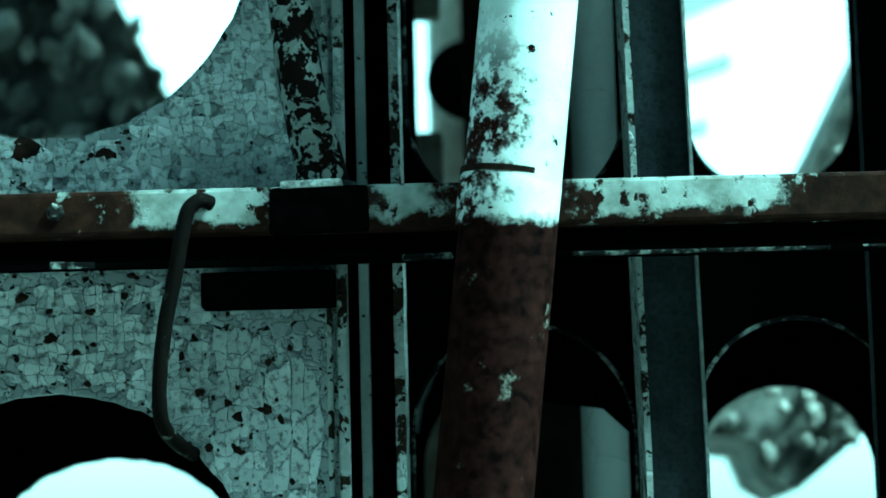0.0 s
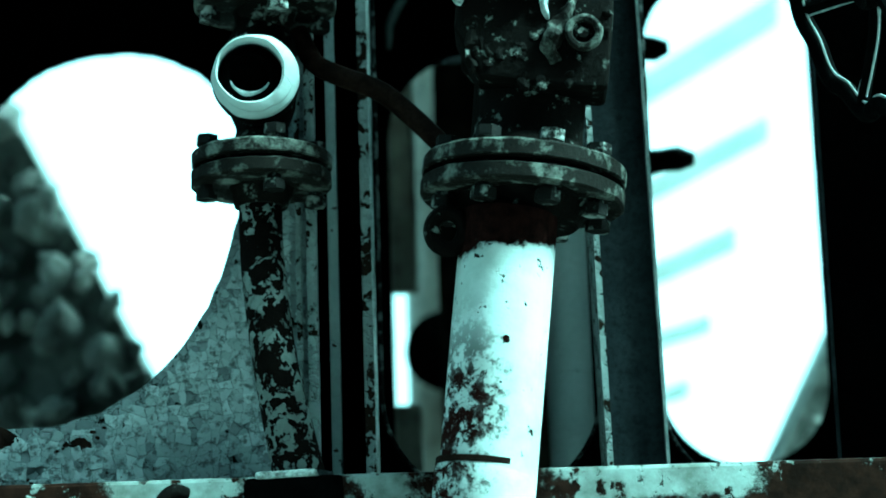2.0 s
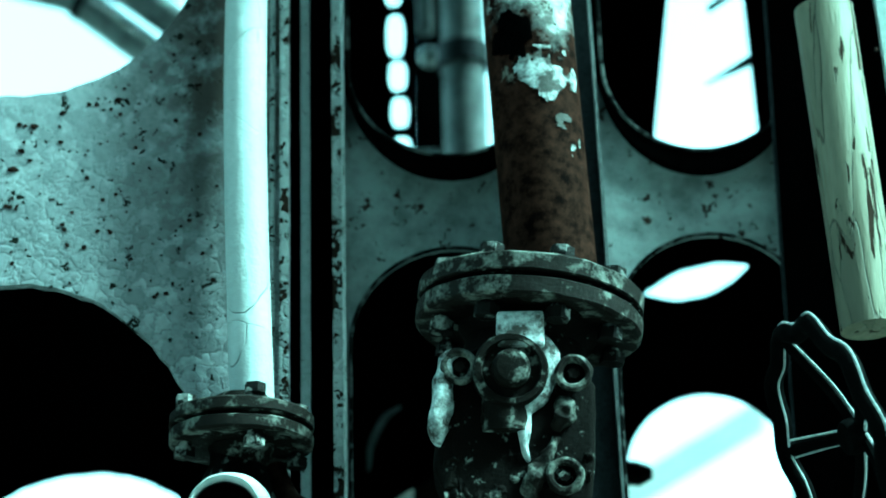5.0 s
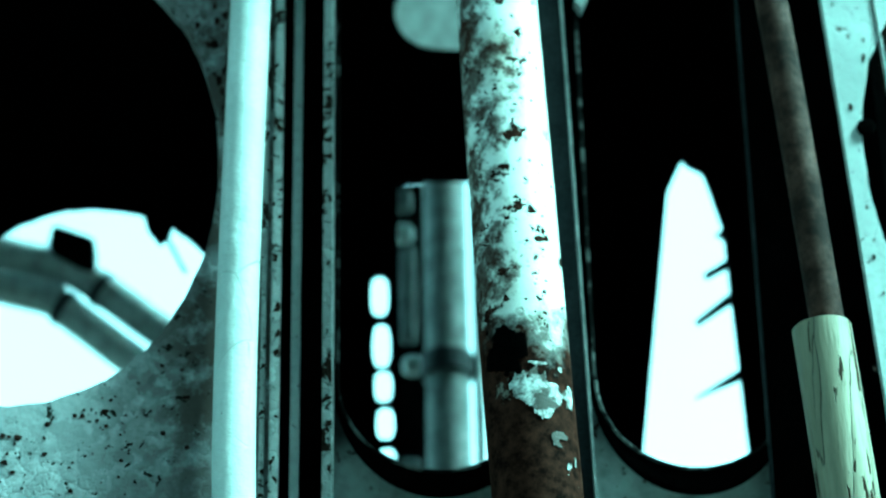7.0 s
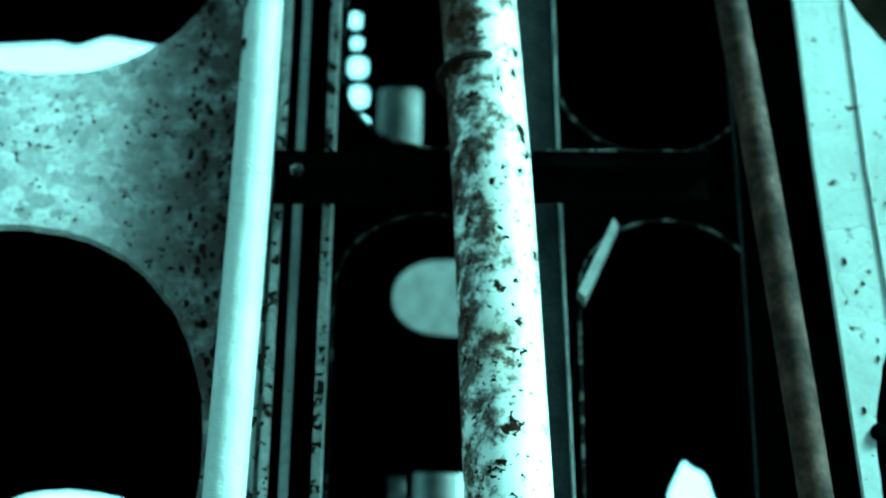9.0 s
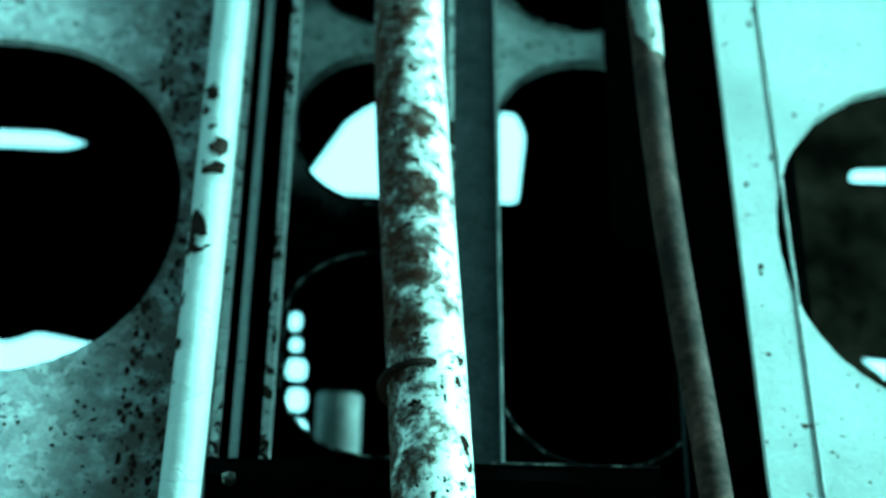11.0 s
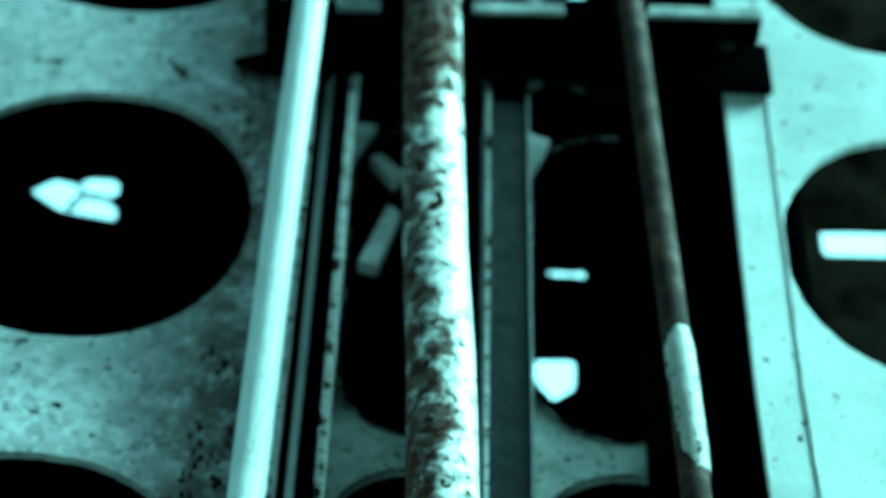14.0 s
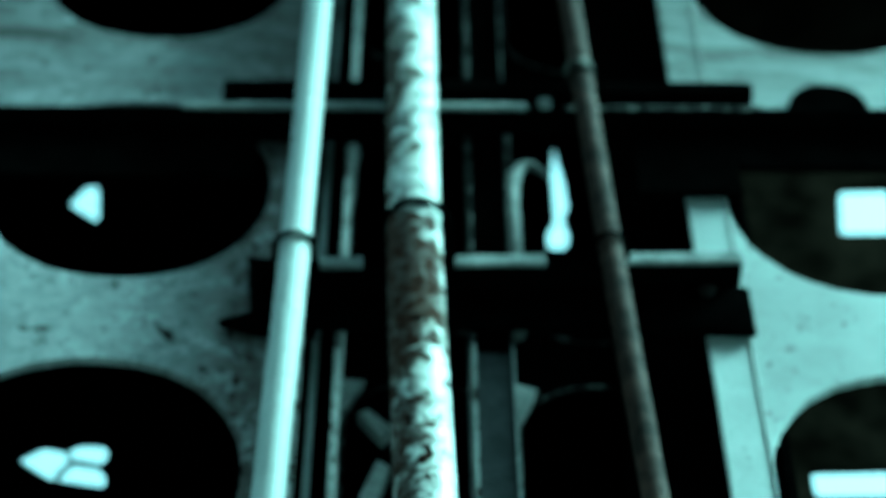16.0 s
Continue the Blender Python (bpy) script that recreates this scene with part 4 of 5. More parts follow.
part("groove", tube_bm([b + (c - b) * 0.012, b + (c - b) * 0.036], 0.0483, 40), RUST, lower, "dark rusted groove", True)
part("collar", tube_bm([b - (c - b) * 0.19, b - (c - b) * 0.17, b - (c - b) * 0.01, b + (c - b) * 0.01], [0.0466, 0.0482, 0.0488, 0.0475], 40), RISER_LOW, lower, "white painted collar", True)
upper = thing("riser_pipe", "leaning riser pipe with mottled white paint and rust", "pipe")
U = [(0.136, 2.42, 2.45), (0.127, 2.42, 2.62), (0.119, 2.42, 2.79), (0.108, 2.42, 3.07), (0.094, 2.42, 3.4), (0.062, 2.42, 3.92), (0.052, 2.42, 4.2), (0.034, 2.41, 4.53), (0.012, 2.4, 5.35), (-0.01, 2.4, 7.3)]
part("pipe", tube_bm(smooth_path(U), [0.0465 - 0.0065 * min(max(k - 12, 0) / 36, 1) for k in range(55)], 32), RISER_HIGH, upper, smooth=True)
part("collar", tube_bm([(0.0795, 2.42, 3.497), (0.079, 2.42, 3.504)], 0.0465, 28), RUST, upper, "dark rusted seam", True)


def pipe_patch(name, z0, z1, a0, a1, material, label, seed, grow, keep, owner=None, line=((0.127, 2.62), (0.119, 2.79)), y=2.42, radius=0.0466):
    """A ragged skin left on the pipe between two heights and two angles."""
    bm = bmesh.new()
    nz, na = 44, 44
    grid = {}
    for i in range(nz + 1):
        for j in range(na + 1):
            z, a = z0 + (z1 - z0) * i / nz, a0 + (a1 - a0) * j / na
            (xa, za), (xb, zb) = line
            cx, r = xa + (xb - xa) * (z - za) / (zb - za), radius + grow
            grid[i, j] = bm.verts.new((cx + r * math.sin(a), y - r * math.cos(a), z))
    for i in range(nz):
        for j in range(na):
            u, v = (i + 0.5) / nz * 2 - 1, (j + 0.5) / na * 2 - 1
            q = grid[i, j].co * 42 + Vector((seed, 0, 0))
            if u * u + v * v + 1.3 * noise.noise(q) + 0.6 * noise.noise(q * 3) < keep:
                bm.faces.new((grid[i, j], grid[i, j + 1], grid[i + 1, j + 1], grid[i + 1, j]))
    bmesh.ops.delete(bm, geom=[v for v in bm.verts if not v.link_faces], context="VERTS")
    ext = bmesh.ops.extrude_face_region(bm, geom=list(bm.faces))
    for v in [e for e in ext["geom"] if isinstance(e, bmesh.types.BMVert)]:
        v.co.y -= 0.0008
    part(name, bm, material, owner or upper, label)


pipe_patch("paint_remnant", 2.676, 2.742, -0.5, 1.1, VALVE_WHITE, "flaking remnant of white paint", 3.0, 0.0004, 0.7)
pipe_patch("rust_pit", 2.728, 2.79, -1.1, -0.02, DARK, "dark rusted pit", 8.0, 0.0007, 0.75)
pipe_patch("paint_remnant", 2.62, 2.69, 0.3, 1.2, VALVE_WHITE, "scattered specks of white paint", 5.0, 0.0004, 0.1)
for z0, z1, a0, a1, keep, seed in ((3.83, 3.9, -1.5, 0.7, 0.35, 1), (3.9, 3.98, -1.5, 0.0, 0.25, 2), (3.68, 3.78, -1.5, 0.2, 0.3, 3), (3.5, 3.68, -1.5, -0.5, 0.15, 4)):
    pipe_patch("rust_scar", z0, z1, a0, a1, RUST, "dark rust scar on the pipe", seed * 11.0, 0.0003, keep, small, ((-0.171, 3.45), (-0.166, 4.15)), 2.459, 0.0225)
side = thing("side_pipe", "thin brown scaled pipe with a pale lagged foot", "pipe")
S = [(0.46, 2.42, 2.45), (0.437, 2.42, 2.8), (0.42, 2.42, 3.07), (0.396, 2.42, 3.4), (0.363, 2.42, 3.81), (0.341, 2.42, 4.33), (0.317, 2.42, 4.86), (0.293, 2.42, 5.46), (0.24, 2.42, 7.0)]
part("pipe", tube_bm(smooth_path(S), 0.018, 18), WOOD, side, smooth=True)
part("lagging", tube_bm([(0.45, 2.42, 2.44), (0.43, 2.42, 2.80)], 0.031, 24), LAGGING, side, "pale yellowed lagging sleeve", True)
part("paint_patch", tube_bm([(0.3555, 2.419, 4.035), (0.3535, 2.419, 4.07), (0.3455, 2.419, 4.25), (0.344, 2.419, 4.285)], [0.017, 0.0192, 0.0192, 0.017], 18), mat("patch_paint", peeling((0.32, 0.33, 0.33), (0.18, 0.18, 0.16), (0.03, 0.02, 0.015), 20, 0.6, 0.01)), side, "patch of white paint", True)
part("coupling", lathe_bm([(0.018, 0), (0.024, 0.006), (0.024, 0.03), (0.018, 0.036)], (0.2885, 2.42, 5.53), (-0.05, 0, 1), 20), FLANGE, side, "worn pipe coupling", True)
backpipe = thing("back_pipe", "pale pipe standing behind the web", "pipe")
part("pipe", tube_bm([(0.135, 2.85, 0.0), (0.128, 2.85, 2.3)], 0.026), CLEAN_WHITE, backpipe, smooth=True)

# ---- valves ----


def bolts(parent, at, axis, ring, count, r, h0, h1, phase=0.3):
    z = Vector(axis).normalized()
    x = Vector((1, 0, 0))
    x = (x - z * x.dot(z)).normalized()
    y = z.cross(x)
    for k in range(count):
        t = 2 * math.pi * k / count + phase
        p = Vector(at) + ring * (math.cos(t) * x + math.sin(t) * y)
        bm = tube_bm([p + z * h0, p + z * h1], r * 0.62, 10)
        lathe_bm([(r, h0), (r * 1.02, h0 + 0.002), (r, h0 + r * 0.9)], p, axis, 6, bm)
        lathe_bm([(r, h1 - r * 0.9), (r * 1.02, h1 - r * 0.9 + 0.002), (r, h1)], p, axis, 6, bm)
        part("bolt", bm, BOLT, parent, smooth=False)


def flange_pair(parent, at, axis, radius, thick, gap_h, count, bolt_r, material, neck):
    """Two bolted discs; at is the middle of the joint."""
    for s in (-1, 1):
        h = [gap_h / 2, gap_h / 2 + 0.002, gap_h / 2 + thick - 0.002, gap_h / 2 + thick]
        prof = [(radius - 0.002, h[0]), (radius, h[1]), (radius, h[2]), (radius - 0.003, h[3]), (neck * 1.25, h[3] + 0.001), (neck, h[3] + 0.02)]
        part("flange", worn(lathe_bm([(r, s * z) for r, z in prof], at, axis, 48), 0.0012, 60), material, parent, smooth=True)
        # Band over the disc's side: wear, plus its lit look against dark undersides.
        part("worn_lit_band", worn(lathe_bm([(r, s * z) for r, z in ((radius - 0.001, h[0] + 0.001), (radius + 0.0008, h[1]), (radius + 0.0008, h[2]), (radius - 0.002, h[3] + 0.0006))], at, axis, 64), 0.0011, 60), WORN_LIT, parent, "worn rim, its side painted pale as lit", True)
    part("gasket", lathe_bm([(radius * 0.86, -gap_h), (radius * 0.86, gap_h)], at, axis, 32), DARK, parent)
    reach = gap_h / 2 + thick + 0.016
    bolts(parent, at, axis, radius * 0.8, count, bolt_r, -reach, reach)


sv = thing("small_valve", "small flanged valve with a white ring-faced body", "valve")
flange_pair(sv, (-0.187, 2.44, 2.170), (0.02, 0, 1), 0.069, 0.015, 0.004, 4, 0.011, FLANGE, 0.026)
flange_pair(sv, (-0.181, 2.44, 2.353), (0.02, 0, 1), 0.071, 0.014, 0.004, 4, 0.011, FLANGE, 0.026)
part("stem_body", lathe_bm([(0.026, 2.18), (0.026, 2.215), (0.034, 2.235), (0.036, 2.27), (0.034, 2.305), (0.026, 2.32), (0.026, 2.345)], (-0.186, 2.44, 0), (0.0, 0, 1), 32), IRON, sv, smooth=True)
ax = Vector((0.05, -1, -0.03)).normalized()
at = Vector((-0.187, 2.374, 2.252))
x = ax.orthogonal().normalized()
y = ax.cross(x)
shift = Vector((-0.0055, 0, 0.0042))
profile = [(0.032, -0.03, 1), (0.032, -0.003, 1), (0.0335, 0.0, 0.9), (0.0375, -0.002, 0.5), (0.0415, -0.008, 0), (0.0432, -0.014, 0), (0.044, -0.026, 0), (0.042, -0.04, 0), (0.034, -0.06, 0)]
# White front bevel; the shaded side and underside get dark iron instead.
for name, rows, material, label in (("body_ring", profile[:6], CLEAN_WHITE, "worn white body ring"), ("body", profile[5:], IRON, "dark iron valve body, its shading painted in")):
    bm = bmesh.new()
    rings = [[bm.verts.new(at + shift * k_off + ax * h + r * (math.cos(k * math.pi / 24) * x + math.sin(k * math.pi / 24) * y)) for k in range(48)] for r, h, k_off in rows]
    for p, q in zip(rings, rings[1:]):
        for k in range(48):
            bm.faces.new((p[k], p[(k + 1) % 48], q[(k + 1) % 48], q[k]))
    part(name, worn(bm, 0.0012, 70), material, sv, label, True)
part("plug", lathe_bm([(0.030, -0.034), (0.030, -0.02), (0.021, -0.016), (0.018, -0.024), (0.004, -0.024)], at + shift, ax, 32), DARK, sv, "dark recessed plug", True)
# Bright arc imitates the glint inside the ring.
part("plug_glint", worn(tube_bm([at + shift - ax * 0.0155 + 0.021 * Vector((math.cos(a), 0, math.sin(a))) for a in [3.5 + 2.3 * k / 20 for k in range(21)]], [0.0006 + 0.0018 * math.sin(math.pi * k / 20) for k in range(21)], 8), 0.0012, 120), EDGE_BRIGHT, sv, "bright glint arc painted on the plug", True)
spool = thing("pipe_spool", "short peeling pipe spool leaning under the small valve", "pipe")
part("pipe", tube_bm(smooth_path([(-0.188, 2.44, 2.15), (-0.188, 2.44, 2.09), (-0.177, 2.44, 1.98), (-0.155, 2.445, 1.864)]), [0.0215] * 7 + [0.022] * 6 + [0.0225 + 0.0007 * k for k in range(6)], 28), mat("spool_paint", peeling((0.24, 0.25, 0.245), (0.1, 0.105, 0.1), (0.005, 0.0035, 0.003), 38, 0.485)), spool, smooth=True)
part("foot_ring", lathe_bm([(0.03, 0), (0.03, 0.006)], (-0.152, 2.452, 1.862), (0, 0, 1), 28), SLATE, spool)

gv = thing("gate_valve", "rusty cast iron valve with bolted flanges and cover", "valve")
LEAN = Vector((0.11, 0, 1)).normalized()
flange_pair(gv, (0.071, 2.40, 2.137), LEAN, 0.099, 0.017, 0.005, 8, 0.0125, IRON, 0.056)
flange_pair(gv, (0.108, 2.40, 2.458), LEAN, 0.112, 0.019, 0.005, 8, 0.0125, IRON, 0.056)
base = Vector((0.071, 2.40, 2.137))
part("neck", worn(lathe_bm([(0.056, 0.02), (0.055, 0.06), (0.056, 0.1), (0.07, 0.115), (0.074, 0.16), (0.074, 0.22), (0.066, 0.26), (0.056, 0.30)], base, LEAN, 40), 0.0015, 50), IRON, gv, smooth=True)
cover_pts = [(0.020, 2.378), (0.052, 2.397), (0.132, 2.386), (0.166, 2.358), (0.163, 2.292), (0.153, 2.209), (0.107, 2.212), (0.03, 2.226), (0.008, 2.275)]
bm = plate_bm(cover_pts, [], 2.325, 2.385)
bmesh.ops.dissolve_limit(bm, angle_limit=0.02, verts=list(bm.verts), edges=list(bm.edges))
bmesh.ops.bevel(bm, geom=list(bm.edges), offset=0.007, segments=3, profile=0.6, affect="EDGES")
part("cover", worn(bm, 0.0015, 45), IRON, gv, "rusted bolted cover", True)
for path, radii, y_off, label in (
        ([(0.036, 2.3895), (0.023, 2.3805), (0.0195, 2.3555), (0.016, 2.3305), (0.012, 2.298)], (0.005, 0.012), 0.0, "pale worn left leg of the yoke"),
        ([(0.105, 2.396), (0.115, 2.391), (0.1205, 2.3735), (0.110, 2.3447), (0.096, 2.330), (0.0957, 2.305), (0.0972, 2.280)], (0.014, 0.0045), 0.002, "smooth white right leg of the yoke")):
    pts = smooth_path([(x, 2.322 + y_off, z) for x, z in path])
    part("yoke_leg", worn(tube_bm(pts, [(radii[0] + (radii[1] - radii[0]) * k / (len(pts) - 1)) * min(1.0, 0.3 + 0.25 * (len(pts) - 1 - k)) for k in range(len(pts))], 14), 0.004, 60), VALVE_WHITE, gv, label, True)
part("spindle_guide", worn(lathe_bm([(0.025, 0.0), (0.023, 0.02), (0.024, 0.05), (0.022, 0.062)], (0.079, 2.33, 2.372), (-0.02, 0, -1), 28), 0.0015, 50), FLANGE, gv, "dark spindle guide under the boss", True)
for path, wide in (([(0.134, 2.346), (0.136, 2.332), (0.13, 2.318), (0.121, 2.31)], 0.010), ([(0.122, 2.3), (0.117, 2.286), (0.107, 2.27), (0.1, 2.252), (0.104, 2.238)], 0.0095)):
    pts = smooth_path([(x, 2.325, z) for x, z in path], 8)
    part("casting_rib", worn(worn(tube_bm(pts, [wide * (0.45 + 0.55 * math.sin(math.pi * k / (len(pts) - 1))) for k in range(len(pts))], 14), 0.006, 55), 0.003, 140), WORN_LIT, gv, "corroded pale casting rib", True)
rnd = random.Random(12)
for k in range(26):
    x, z = rnd.uniform(0.02, 0.158), rnd.uniform(2.216, 2.29)
    bm = bmesh.new()
    bmesh.ops.create_icosphere(bm, subdivisions=2, radius=1.0, matrix=Matrix.Translation((x, 2.326, z)) @ Matrix.Diagonal((rnd.uniform(0.003, 0.008), 0.003, rnd.uniform(0.004, 0.011), 1)))
    part("rust_scab", worn(bm, 0.004, 120), IRON if k % 3 else FLANGE, gv)
part("lug", box_bm(0.072, 0.117, 2.30, 2.345, 2.388, 2.424, 0.004), VALVE_WHITE, gv, "white square lug")
part("boss", lathe_bm([(0.036, -0.03), (0.036, 0.0), (0.034, 0.004), (0.029, 0.004), (0.027, -0.002), (0.019, -0.002), (0.018, 0.01), (0.014, 0.014), (0.002, 0.015)], (0.084, 2.305, 2.366), (0.04, -1, -0.1), 36), FLANGE, gv, "round spindle boss", True)
for px_, pz in ((0.144, 2.365), (0.1318, 2.2635), (0.0355, 2.374)):
    ring_pts = [(px_ + 0.0145 * math.cos(a), 2.317, pz + 0.0145 * math.sin(a)) for a in [2 * math.pi * q / 24 for q in range(24)]]
    b1 = part("cover_bolt", worn(tube_bm(ring_pts, 0.0042, 8, closed=True), 0.0015, 80), WORN_LIT, gv, "worn ring round a sunk bolt", True)
    part("nut", lathe_bm([(0.0125, -0.004), (0.0125, 0.002), (0.007, 0.003), (0.006, 0.006)], (px_, 2.322, pz), (0, -1, 0), 6), IRON, b1)
part("drain_ring", tube_bm([(-0.004 + 0.016 * math.cos(k * math.pi / 10), 2.36, 2.083 + 0.018 * math.sin(k * math.pi / 10)) for k in range(20)], 0.008, 10, closed=True), IRON, gv, smooth=True)

# ---- hand wheel ----
hw = thing("hand_wheel", "black scalloped valve hand wheel on a threaded stem", "hand wheel")
axis = Vector((0.92, 0.156, 0.31)).normalized()
mid = Vector((0.386, 2.33, 2.294))
ux = Vector((-0.33, 0.05, 0.94))
ux = (ux - axis * ux.dot(axis)).normalized()
uy = axis.cross(ux)
R = 0.113
part("rim", tube_bm([mid + (R * (1 + 0.045 * math.cos(10 * t))) * (math.cos(t) * ux + math.sin(t) * uy) for t in [2 * math.pi * k / 80 for k in range(80)]], 0.0095, 12, closed=True), WHEEL, hw, "scalloped black rim", True)
# Thin bright rings imitate highlights on the rim's edges.
for off in (-0.0085, 0.0085):
    part("edge_highlight", tube_bm([mid + Vector((0, -0.0065, 0)) + ((R + off) * (1 + 0.045 * math.cos(10 * t))) * (math.cos(t) * ux + math.sin(t) * uy) for t in [2 * math.pi * k / 80 for k in range(80)]], 0.0013, 6, closed=True), EDGE_BRIGHT, hw, "bright highlight painted along the rim edge", True)
hub = mid + axis * 0.03
part("hub", lathe_bm([(0.016, -0.016), (0.018, -0.01), (0.018, 0.012), (0.014, 0.016)], hub, axis, 20), WHEEL, hw, smooth=True)
for k in range(5):
    t = 2 * math.pi * k / 5 + 0.03
    d = math.cos(t) * ux + math.sin(t) * uy
    across = axis.cross(d)
    # The same painted highlights run along both sides of each spoke.
    for s_ in (-1, 1):
        edge = across * 0.0062 * s_ + Vector((0, -0.0045, 0))
        part("edge_highlight", tube_bm(smooth_path([hub + d * 0.012 + edge, hub + d * 0.05 - axis * 0.008 + edge * 1.1, mid + d * R * 0.9 + edge * 1.4]), [0.0018] * 3 + [0.0011] * 10, 6), EDGE_BRIGHT, hw, smooth=True)
    part("spoke", tube_bm(smooth_path([hub + d * 0.012, hub + d * 0.05 - axis * 0.008, mid + d * R * 0.97]), 0.0065, 8), WHEEL, hw, smooth=True)
part("stem", tube_bm([hub + axis * (0.004 * k) for k in range(60)], [0.008 if k % 2 else 0.0068 for k in range(60)], 12), BOLT, hw, "threaded steel stem", True)
tip = hub + axis * 0.232
part("stem_bracket", box_bm(tip.x - 0.02, tip.x + 0.02, tip.y - 0.02, 2.5, tip.z - 0.02, tip.z + 0.02, 0.004), DARK, hw)

# ---- small loose parts ----
hose = thing("drain_hose", "black rubber drain hose between the two valves", "hose")
part("hose", tube_bm(smooth_path([(-0.15, 2.47, 2.325), (-0.135, 2.46, 2.29), (-0.112, 2.45, 2.272), (-0.068, 2.45, 2.253), (-0.035, 2.45, 2.224), (0.0, 2.44, 2.185), (0.02, 2.43, 2.165)]), 0.0105, 14), RUST, hose, smooth=True)
hook = thing("wire_hook", "bent rusty rod hooked over the cross bar", "hook")
part("rod", tube_bm(smooth_path([(-0.262, 2.416, 1.846), (-0.272, 2.408, 1.848), (-0.283, 2.405, 1.838), (-0.290, 2.407, 1.812), (-0.296, 2.41, 1.78), (-0.307, 2.415, 1.73), (-0.313, 2.42, 1.68), (-0.313, 2.43, 1.64), (-0.303, 2.46, 1.622), (-0.29, 2.495, 1.612)]), 0.0075, 12), IRON, hook, smooth=True)


def clamp(x, y, z, r, wire, back):
    c = thing("pipe_clamp", "black bent rod clamp holding a pipe to the bracket", "pipe clamp", "clamps on the bracket")
    pts = [(x - r, back, z)] + [(x - r * math.cos(math.pi * k / 14), y - r * math.sin(math.pi * k / 14), z) for k in range(15)] + [(x + r, back, z)]
    part("bow", tube_bm(pts, wire, 10), DARK, c, smooth=True)
    for s in (-1, 1):
        part("nut", lathe_bm([(wire * 1.8, 0), (wire * 1.8, 0.008)], (x + s * r, back - 0.01, z), (0, -1, 0), 6), DARK, c)


clamp(-0.156, 2.41, 4.985, 0.029, 0.0045, 2.45)
clamp(0.0225, 2.404, 5.045, 0.047, 0.0055, 2.45)
clamp(0.309, 2.42, 5.03, 0.024, 0.004, 2.45)

# gussets at the tops of the slots, and short rods in the upper bays
for pts, y in (([(0.206, 3.335), (0.214, 3.325), (0.256, 3.43), (0.25, 3.44)], 2.60),
               ([(-0.062, 4.605), (-0.036, 4.598), (-0.008, 4.72), (-0.026, 4.735)], 2.60),
               ([(-0.056, 4.845), (-0.04, 4.853), (-0.006, 4.812), (-0.02, 4.788)], 2.60)):
    gs = thing("brace_strip", "short pale steel strip bracing the web", "brace", "short braces of the web")
    part("strip", plate_bm(pts, [], y, y + 0.02), TUBE, gs)
def bay_rod(path, r, label, knob=0.0):
    rod = thing("upright_rod", label, "rod", "rods of the upper bays")
    part("rod", worn(tube_bm(smooth_path(path), r, 12), 0.002, 40), LIP, rod, smooth=True)
    if knob:
        part("knob", lathe_bm([(knob * 0.7, -knob), (knob, -knob * 0.4), (knob, knob * 0.4), (knob * 0.6, knob)], path[-1], (0, 0, 1), 16), LIP, rod, "round pale rod head", True)


bay_rod([(-0.098, 2.604, 5.06), (-0.093, 2.604, 5.26), (-0.088, 2.604, 5.41), (-0.0833, 2.604, 5.57)], 0.0075, "slim grey upright rod with a round head", 0.0115)
bay_rod([(-0.127, 2.604, 5.06), (-0.129, 2.604, 5.256), (-0.132, 2.604, 5.46)], 0.004, "thin grey upright rod in the upper bay")
bay_rod([(0.1235, 2.604, 5.06), (0.1244, 2.604, 5.272), (0.1221, 2.604, 5.43)], [0.012] * 8 + [0.012 - 0.0022 * k for k in range(5)], "grey upright rod tapering to its top")
bay_rod([(0.182, 2.604, 5.06), (0.1813, 2.604, 5.276), (0.1801, 2.604, 5.445), (0.186, 2.604, 5.507), (0.206, 2.604, 5.55), (0.234, 2.604, 5.535), (0.244, 2.604, 5.51)], [0.014] * 18 + [0.013 - 0.0006 * k for k in range(19)], "mottled grey rod bent over at its top")
for pts, y in (([(0.173, 4.93), (0.207, 4.915), (0.201, 4.895), (0.181, 4.835)], 2.6), ([(-0.088, 4.925), (-0.05, 4.922), (-0.058, 4.9), (-0.084, 4.83)], 2.6)):
    gs = thing("corner_gusset", "small pale corner gusset under the bracket", "gusset", "gussets under the bracket")
    part("plate", worn(plate_bm(pts, [], y, y + 0.012), 0.003, 50), LIP, gs)

# ---- beyond the tower ----
pale = thing("back_pipe", "pale painted pipe behind the tower opening", "pipe")
part("pipe", tube_bm([(0.07, 3.6, 0.0), (0.071, 3.6, 3.9)], 0.034, 20), LIP, pale, smooth=True)
part("collar", tube_bm([(0.0705, 3.6, 3.315), (0.0705, 3.6, 3.35)], 0.042, 20), SLATE, pale, smooth=True)
# Added block hides the lower back pipes, keeping the bay dark.
plinth = thing("plinth", "dark block added in front of the pale back pipes", "plinth")
part("block", box_bm(-0.02, 0.17, 3.5, 3.56, 0, 2.62, 0.004), DIM, plinth)
thin = thing("back_pipe", "thin pale conduit behind the tower opening", "pipe")
part("pipe", tube_bm([(0.12, 3.6, 0.0), (0.12, 3.6, 3.9)], 0.008, 12), TUBE, thin, smooth=True)
cab = thing("instrument_post", "dark instrument post with round pale knobs", "post")
part("post", box_bm(-0.011, 0.04, 3.66, 3.7, 0.0, 3.7, 0.004), DARK, cab, "dark backing post")
part("face_strip", box_bm(0.0, 0.024, 3.64, 3.659, 3.4, 3.57, 0.006), LIP, cab, "grey face strip")
part("face_strip", box_bm(-0.004, 0.03, 3.64, 3.659, 2.6, 3.2, 0.006), LIP, cab, "dim lower face strip")
